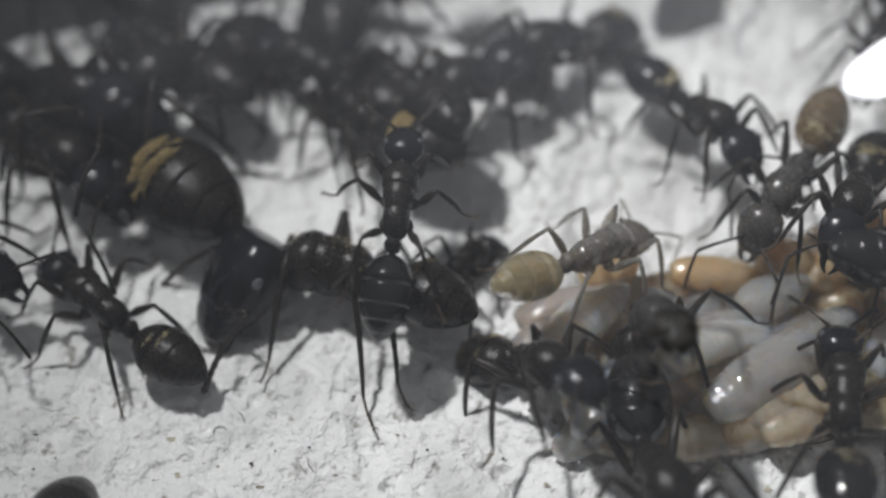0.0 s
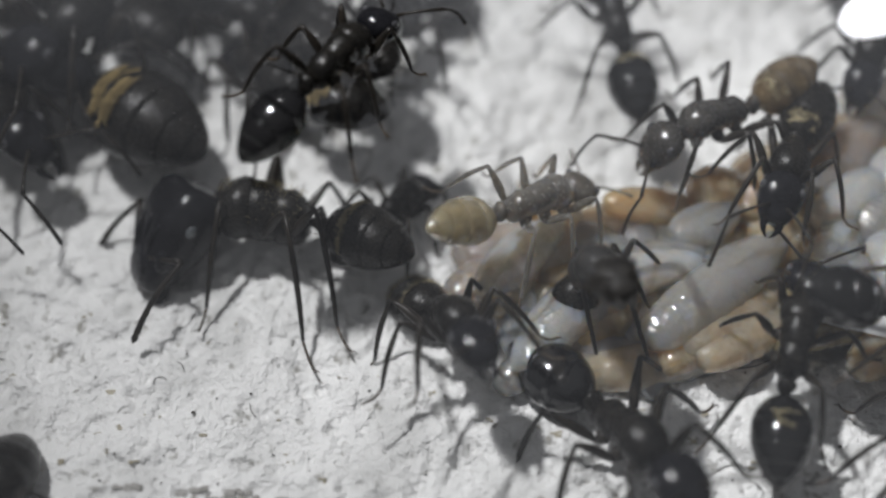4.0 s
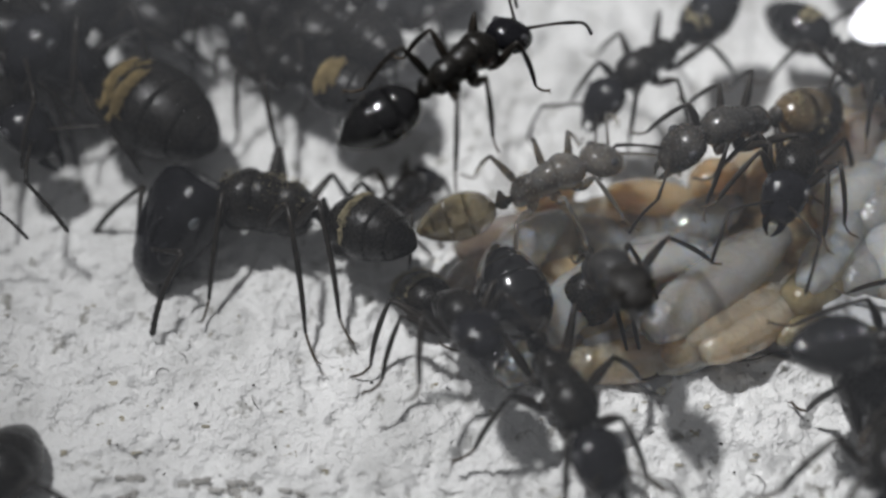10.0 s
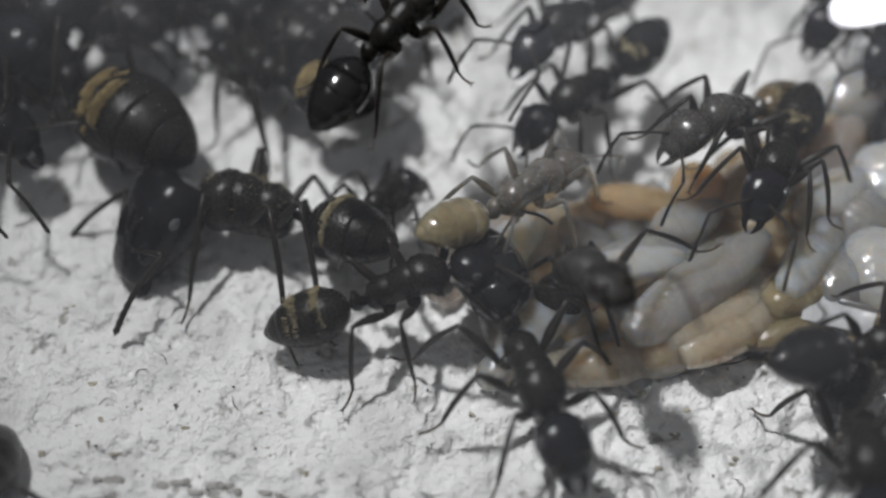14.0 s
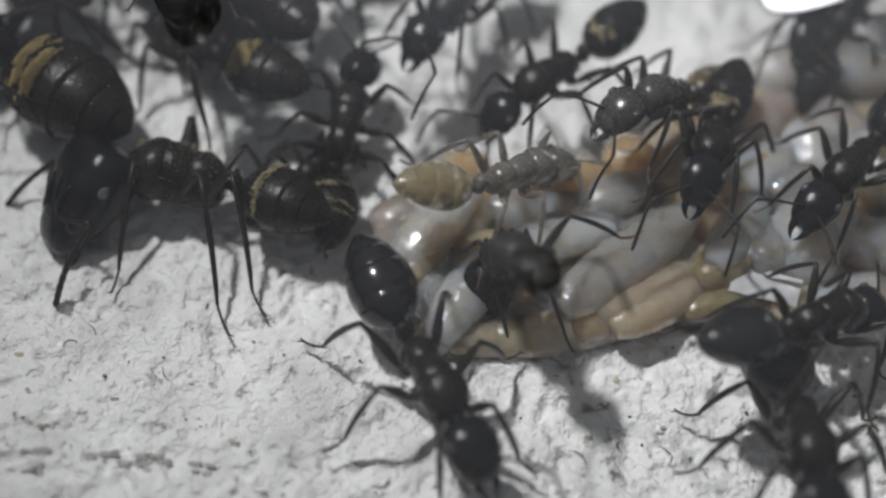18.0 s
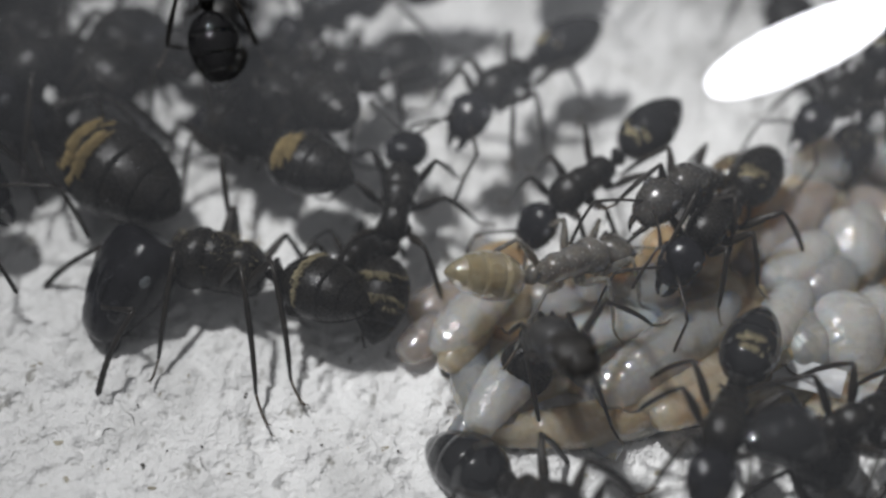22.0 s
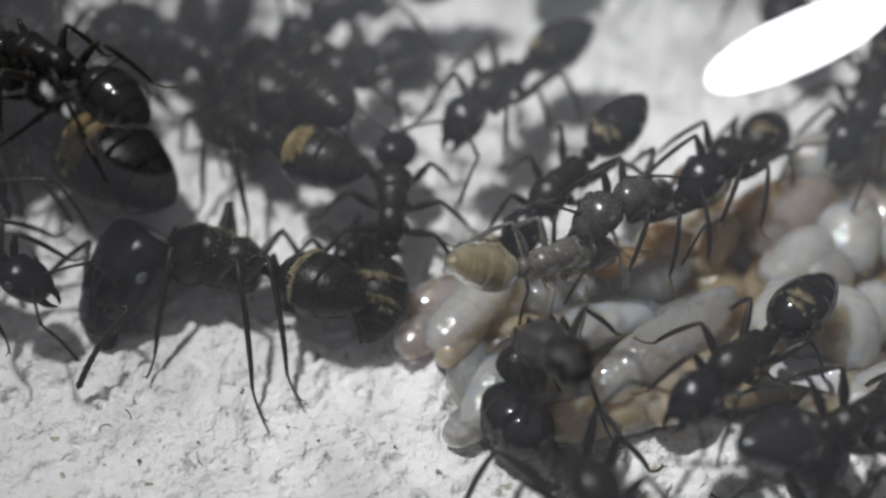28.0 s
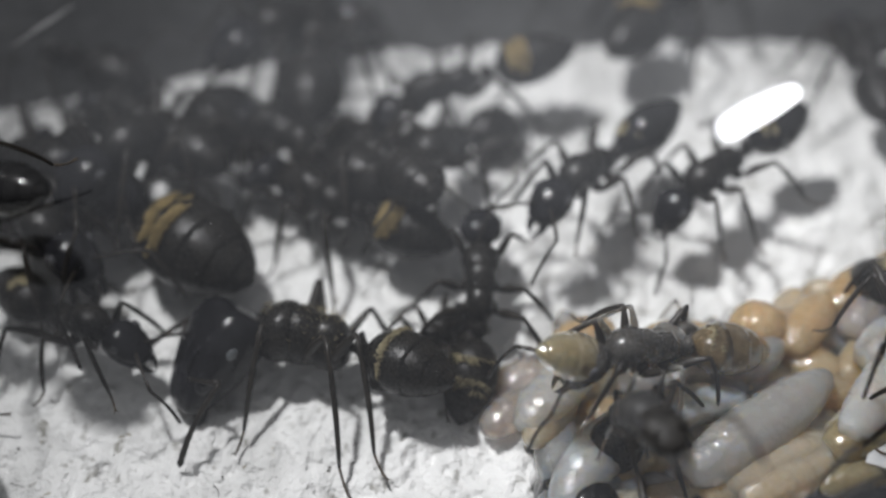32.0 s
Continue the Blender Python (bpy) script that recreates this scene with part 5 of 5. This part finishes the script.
    go(partner_ant, [
        (0.00, 0.78, 37.85, 2.04, 0, 9.1, -129.5, 5.0, -12.1, 25.7),
        (12.00, 6.28, 25.75, 2.01, 0, 0.0, -127.2, 4.5, -12.1, 28.0),
        (13.00, 8.71, 14.29, 1.60, 0, -17.5, -137.2, 4.5, -15.3, 21.0),
        (13.50, 7.69, 11.78, 2.27, 0, -21.6, -131.6, 2.5, -9.5, 21.0),
        (15.50, 4.35, 9.62, 1.81, 0, -6.1, -123.1, 0.6, -1.8, 23.1),
        (16.00, 3.87, 8.90, 1.83, 0, -7.9, -125.6, 1.6, -4.5, 29.1),
        (17.00, 3.84, 10.72, 1.82, 0, -14.0, -121.5, 2.5, -8.1, 29.0),
        (18.00, 4.37, 10.49, 1.79, 0, -14.1, -122.4, 3.8, -12.0, 28.9),
        (19.00, 4.85, 11.08, 1.75, 0, -10.1, -127.9, 5.6, -15.1, 30.9),
        (20.00, 4.77, 11.11, 1.79, 0, -10.0, -125.3, 6.6, -16.5, 36.0),
        (21.00, 4.94, 11.15, 1.82, 0, -9.6, -128.5, 7.6, -17.3, 37.3),
        (22.00, 5.07, 11.63, 1.80, 0, -8.5, -128.6, 8.9, -21.0, 32.8),
        (23.00, 4.95, 10.99, 1.81, 0, -8.7, -128.4, 8.8, -20.3, 34.2),
        (24.00, 4.79, 10.82, 1.81, 0, -10.7, -127.7, 10.0, -22.8, 36.1),
        (25.00, 4.82, 11.00, 1.76, 0, -8.1, -126.5, 9.5, -22.1, 33.4),
        (28.00, 4.93, 11.18, 1.67, 0, -9.5, -127.8, 7.9, -19.7, 32.5),
        (29.00, 4.98, 11.28, 1.68, 0, -8.4, -125.7, 7.7, -18.8, 33.8),
        (30.00, 4.72, 10.68, 1.69, 0, -10.8, -127.8, 7.5, -18.2, 36.2),
        (31.00, 4.97, 10.82, 1.73, 0, -9.5, -130.8, 7.6, -15.9, 39.1),
        (32.00, 4.85, 10.64, 1.74, 0, -11.8, -129.1, 7.0, -15.3, 41.9),
    ])
    go(callow_ant, [
        (0.00, 3.59, 0.63, 2.44, 0, 17.8, 41.5, 2.6, -5.1, 8.3),
        (1.00, 3.83, 0.07, 2.44, 0, 15.1, 30.1, -1.7, 8.2, 10.9),
        (2.00, 3.75, -0.17, 2.44, 0, 23.4, 36.3, 2.4, -1.5, -0.0),
        (3.00, 3.75, -0.09, 2.44, 0, 16.6, 33.8, -0.3, 1.5, 17.9),
        (6.00, 4.06, -0.17, 2.31, 0, 14.9, 29.6, -0.5, 2.1, 16.3),
        (9.00, 5.78, 1.00, 2.13, 0, -28.9, -4.1, 7.7, -7.8, -6.4),
        (11.00, 4.24, 0.77, 2.40, 0, 2.0, 40.2, -1.2, -3.3, 20.7),
        (13.00, 4.34, 0.12, 2.60, 0, 2.6, 40.2, -0.2, -7.5, 21.6),
        (16.00, 4.96, 0.78, 2.52, 0, 12.5, 37.5, 3.0, -9.0, 12.1),
        (18.00, 6.65, -0.39, 2.46, 0, 13.7, 27.9, 4.3, -13.0, 14.2),
        (19.00, 7.62, -0.11, 2.44, 0, 12.9, 24.9, 4.3, -15.3, 19.0),
        (20.00, 7.62, -0.04, 2.44, 0, 7.9, 26.5, 3.5, -15.3, 17.8),
        (23.00, 7.40, -0.39, 2.44, 0, 9.8, 27.8, 4.4, -17.4, 18.1),
        (25.00, 7.46, 0.32, 2.45, 0, 7.3, 30.3, 2.1, -13.0, 22.6),
        (28.00, 6.88, -0.37, 2.44, 0, 16.0, 30.0, 2.9, -11.2, 23.5),
        (30.00, 6.75, -0.93, 2.44, 0, 17.2, 31.1, 2.9, -10.8, 23.5),
        (32.00, 6.86, -0.95, 2.44, 0, 17.0, 31.0, 2.9, -10.8, 23.5),
    ])
    go(facing_ant, [
        (0.00, 19.01, 16.70, 2.13, 0, -0.6, -107.9, -1.1, 3.2, 30.2),
        (3.00, 21.19, 10.47, 2.07, 0, -4.3, -109.3, -1.8, 5.4, 28.1),
        (6.00, 21.79, 12.16, 2.01, 0, -3.9, -109.3, -0.8, 2.6, 24.6),
        (9.00, 21.97, 11.27, 2.01, 0, -5.1, -108.4, -0.4, 1.3, 25.0),
        (13.00, 23.33, 12.36, 2.11, 0, -3.6, -108.4, -1.0, 3.2, 24.5),
        (16.00, 23.73, 12.60, 2.11, 0, -2.9, -108.3, -1.1, 3.3, 24.5),
        (17.00, 23.70, 12.58, 2.12, 0, -2.1, -108.2, -0.8, 2.4, 27.0),
        (18.00, 23.35, 12.24, 2.08, 0, -4.4, -108.3, -1.2, 3.7, 25.3),
        (19.00, 23.28, 12.38, 2.02, 0, -1.8, -107.9, -1.0, 2.9, 28.9),
        (20.00, 22.44, 12.01, 2.11, 0, -1.8, -111.3, 0.3, -0.8, 26.1),
        (21.00, 22.67, 11.91, 2.20, 0, -1.9, -132.2, -0.6, 1.9, 24.4),
        (23.00, 22.94, 11.36, 2.42, 0, -2.5, -133.3, -1.5, 4.6, 29.0),
        (24.00, 23.74, 10.86, 2.37, 0, -0.8, -121.8, -0.0, 0.1, 23.3),
        (25.00, 24.45, 11.49, 2.33, 0, -1.7, -122.5, -0.2, 0.8, 24.6),
        (28.00, 24.01, 10.81, 2.21, 0, -1.3, -122.4, -0.7, 2.1, 28.3),
        (29.00, 24.62, 10.88, 2.32, 0, -1.4, -122.5, -0.7, 2.2, 28.3),
        (30.00, 24.17, 10.87, 2.41, 0, -1.8, -121.8, -0.0, 0.0, 23.3),
        (32.00, 24.39, 10.93, 2.41, 0, -1.3, -122.1, -0.0, 0.0, 23.3),
    ])
    go(top_ant, [
        (0.00, 1.25, 15.27, 1.06, 0.00, -20.00, -135.00),
        (1.00, 1.30, 14.24, 1.06, 0.00, -20.00, -138.00),
        (3.00, 5.65, 23.21, 0.78, 0.00, -15.00, -138.00),
        (4.00, 6.01, 30.30, 0.50, 0.00, -10.00, -141.00),
        (32.00, 6.01, 30.30, 0.50, 0.00, -10.00, -141.00),
    ])
    go(nurse_e_ant, [
        (0.00, 6.67, -5.14, 4.10, 0, -55.9, -75.1, -0.5, -1.6, -42.4),
        (3.00, 6.88, -5.84, 4.10, 0, -56.0, -74.4, -0.4, -1.5, -42.4),
        (6.00, 6.81, -6.29, 4.10, 0, -56.6, -74.1, -0.4, -1.5, -42.6),
        (9.00, 7.22, -6.54, 4.10, 0, -52.6, -76.2, -0.4, -1.6, -41.7),
        (12.00, 7.30, -6.27, 4.10, 0, -52.4, -69.5, -0.1, -0.5, -41.5),
        (13.00, 7.25, -6.18, 4.10, 0, -52.2, -68.6, -0.1, -0.4, -41.5),
        (18.00, 6.90, -6.95, 4.10, 0, -53.9, -68.7, -0.1, -0.4, -41.9),
        (23.00, 6.84, -6.64, 4.10, 0, -52.7, -70.1, -0.2, -0.6, -41.6),
        (25.00, 6.79, -7.01, 4.10, 0, -53.0, -70.0, -0.2, -0.6, -41.7),
        (29.00, 6.72, -7.14, 4.10, 0, -53.1, -69.8, -0.2, -0.6, -41.7),
        (31.00, 6.99, -6.63, 4.10, 0, -52.8, -70.8, -0.2, -0.8, -41.6),
        (32.00, 6.99, -6.63, 4.10, 0, -52.8, -70.8, -0.2, -0.8, -41.6),
    ])
    go(back_a_ant, [
        (0.00, -7.72, 10.10, 0.26, 0, 22.1, 129.0, -7.6, 24.8, -2.3),
        (1.00, -7.72, 10.10, 0.26, 0, 22.1, 129.0, -7.6, 24.8, -2.3),
        (2.00, -7.72, 9.96, 0.26, 0, 21.0, 128.9, -8.5, 27.3, -2.3),
        (3.00, -8.43, 8.70, 0.29, 0, 21.7, 129.9, -9.6, 30.3, -4.6),
        (6.00, -7.90, 8.84, 0.28, 0, 24.2, 130.3, -8.5, 26.9, -6.5),
        (13.00, -7.98, 8.93, 0.26, 0, 23.3, 132.6, -7.0, 22.4, -4.7),
        (16.00, -7.79, 8.48, 0.24, 0, 22.2, 130.6, -5.9, 19.7, 0.2),
        (19.00, -7.70, 8.17, 0.26, 0, 23.5, 128.5, -8.0, 25.8, -2.4),
        (20.00, -7.63, 8.38, 0.24, 0, 23.3, 128.4, -6.8, 22.5, -0.3),
        (23.00, -7.64, 7.68, 0.26, 0, 23.4, 128.9, -8.0, 25.8, -2.6),
        (25.00, -7.46, 7.19, 0.25, 0, 22.7, 131.4, -7.1, 23.0, -2.0),
        (28.00, -7.07, 8.17, 0.25, 0, 23.2, 131.6, -7.1, 22.9, -3.2),
        (31.00, -8.42, 9.50, 0.23, 0, 6.5, 147.7, -3.3, 11.8, 3.1),
        (32.00, -8.53, 9.62, 0.24, 0, 4.4, 149.2, -3.1, 11.5, 3.1),
    ])
    go(back_b_ant, [
        (0.00, -6.89, 20.37, 0.50, 0, 26.9, 163.7, -9.9, 24.1, 5.0),
        (31.00, -2.04, 18.01, 0.78, 0, 16.1, -162.7, 1.5, -5.1, 7.5),
        (32.00, -2.02, 18.06, 0.78, 0, 15.8, -164.1, 1.2, -4.0, 7.9),
    ])
    go(queen_ant, [
        (0.00, -21.91, 9.01, -1.50, 0, 10.0, 144.0, 0.0, 0.0, 0.0),
        (1.00, -21.30, 9.51, -1.50, 0, 10.0, 144.0, 0.0, 0.0, 0.0),
        (2.00, -21.34, 9.62, -1.50, 0, 10.0, 144.0, 0.0, 0.0, 0.0),
        (3.00, -21.09, 10.26, -1.50, 0, 10.0, 144.0, 0.0, 0.0, 0.0),
        (6.00, -19.57, 10.39, -1.50, 0, 10.0, 144.0, 0.0, 0.0, 0.0),
        (9.00, -19.97, 10.49, -1.50, 0, 10.0, 144.0, 0.0, 0.0, 0.0),
        (11.00, -20.11, 9.92, -1.50, 0, 10.0, 144.0, 0.0, 0.0, 0.0),
        (13.00, -20.16, 9.63, -1.50, 0, 10.0, 144.0, 0.0, 0.0, 0.0),
        (16.00, -19.95, 9.49, -1.50, 0, 10.0, 144.0, 0.0, 0.0, 0.0),
        (17.00, -19.66, 9.01, -1.50, 0, 10.0, 144.0, 0.0, 0.0, 0.0),
        (18.00, -19.81, 9.47, -1.50, 0, 10.0, 144.0, 0.0, 0.0, 0.0),
        (19.00, -19.77, 9.21, -1.50, 0, 10.0, 144.0, 0.0, 0.0, 0.0),
        (20.00, -19.82, 9.34, -1.50, 0, 10.0, 144.0, 0.0, 0.0, 0.0),
        (23.00, -19.54, 10.20, -1.50, 0, 10.0, 144.0, 0.0, 0.0, 0.0),
        (25.00, -19.56, 10.04, -1.50, 0, 10.0, 144.0, 0.0, 0.0, 0.0),
        (28.00, -19.69, 10.32, -1.50, 0, 10.0, 144.0, 0.0, 0.0, 0.0),
        (29.00, -19.60, 10.28, -1.50, 0, 10.0, 144.0, 0.0, 0.0, 0.0),
        (30.00, -20.37, 10.53, -1.50, 0, 10.0, 144.0, 0.0, 0.0, 0.0),
        (32.00, -20.29, 10.07, -1.50, 0, 10.0, 144.0, 0.0, 0.0, 0.0),
    ])
    go(lamp, [
        (0.00, 14.24, -1.68, 20.00, 35.87, -14.11, 23.46),
        (3.00, 16.39, -2.18, 20.00, 33.36, -14.43, 20.55),
        (6.00, 16.72, -2.70, 20.00, 32.58, -14.20, 20.91),
        (9.00, 16.75, -3.03, 20.00, 32.41, -14.01, 20.79),
        (13.00, 16.80, -2.23, 20.00, 32.61, -15.02, 20.54),
        (16.00, 17.13, -1.47, 20.00, 31.74, -16.43, 20.03),
        (17.50, 16.98, -1.81, 20.00, 30.22, -17.31, 19.56),
        (18.50, 16.54, -2.63, 20.00, 30.49, -17.34, 19.91),
        (19.00, 15.50, -2.36, 20.00, 31.58, -17.36, 19.72),
        (20.00, 13.46, -2.75, 20.00, 33.80, -16.90, 20.30),
        (23.00, 13.63, -2.19, 20.00, 34.35, -17.09, 19.90),
        (28.00, 13.72, -2.27, 20.00, 34.29, -17.12, 19.79),
        (29.00, 13.50, -2.61, 20.00, 33.97, -16.70, 20.15),
        (29.50, 11.35, -2.92, 20.00, 55.59, -16.19, 20.78),
        (30.00, 9.35, -2.66, 20.00, 90.15, -14.97, 21.76),
        (30.60, 9.23, -1.97, 20.00, 99.17, 4.60, 36.89),
        (31.20, 9.12, -2.07, 20.00, 110.72, 22.43, 51.65),
        (32.00, 9.27, -1.97, 20.00, 116.50, 26.77, 56.00),
    ])
    for k, thing in enumerate([o for o in scene.objects if o.name.split(".")[0] == "ant"]):
        sway(thing, 100 + k)


motions()
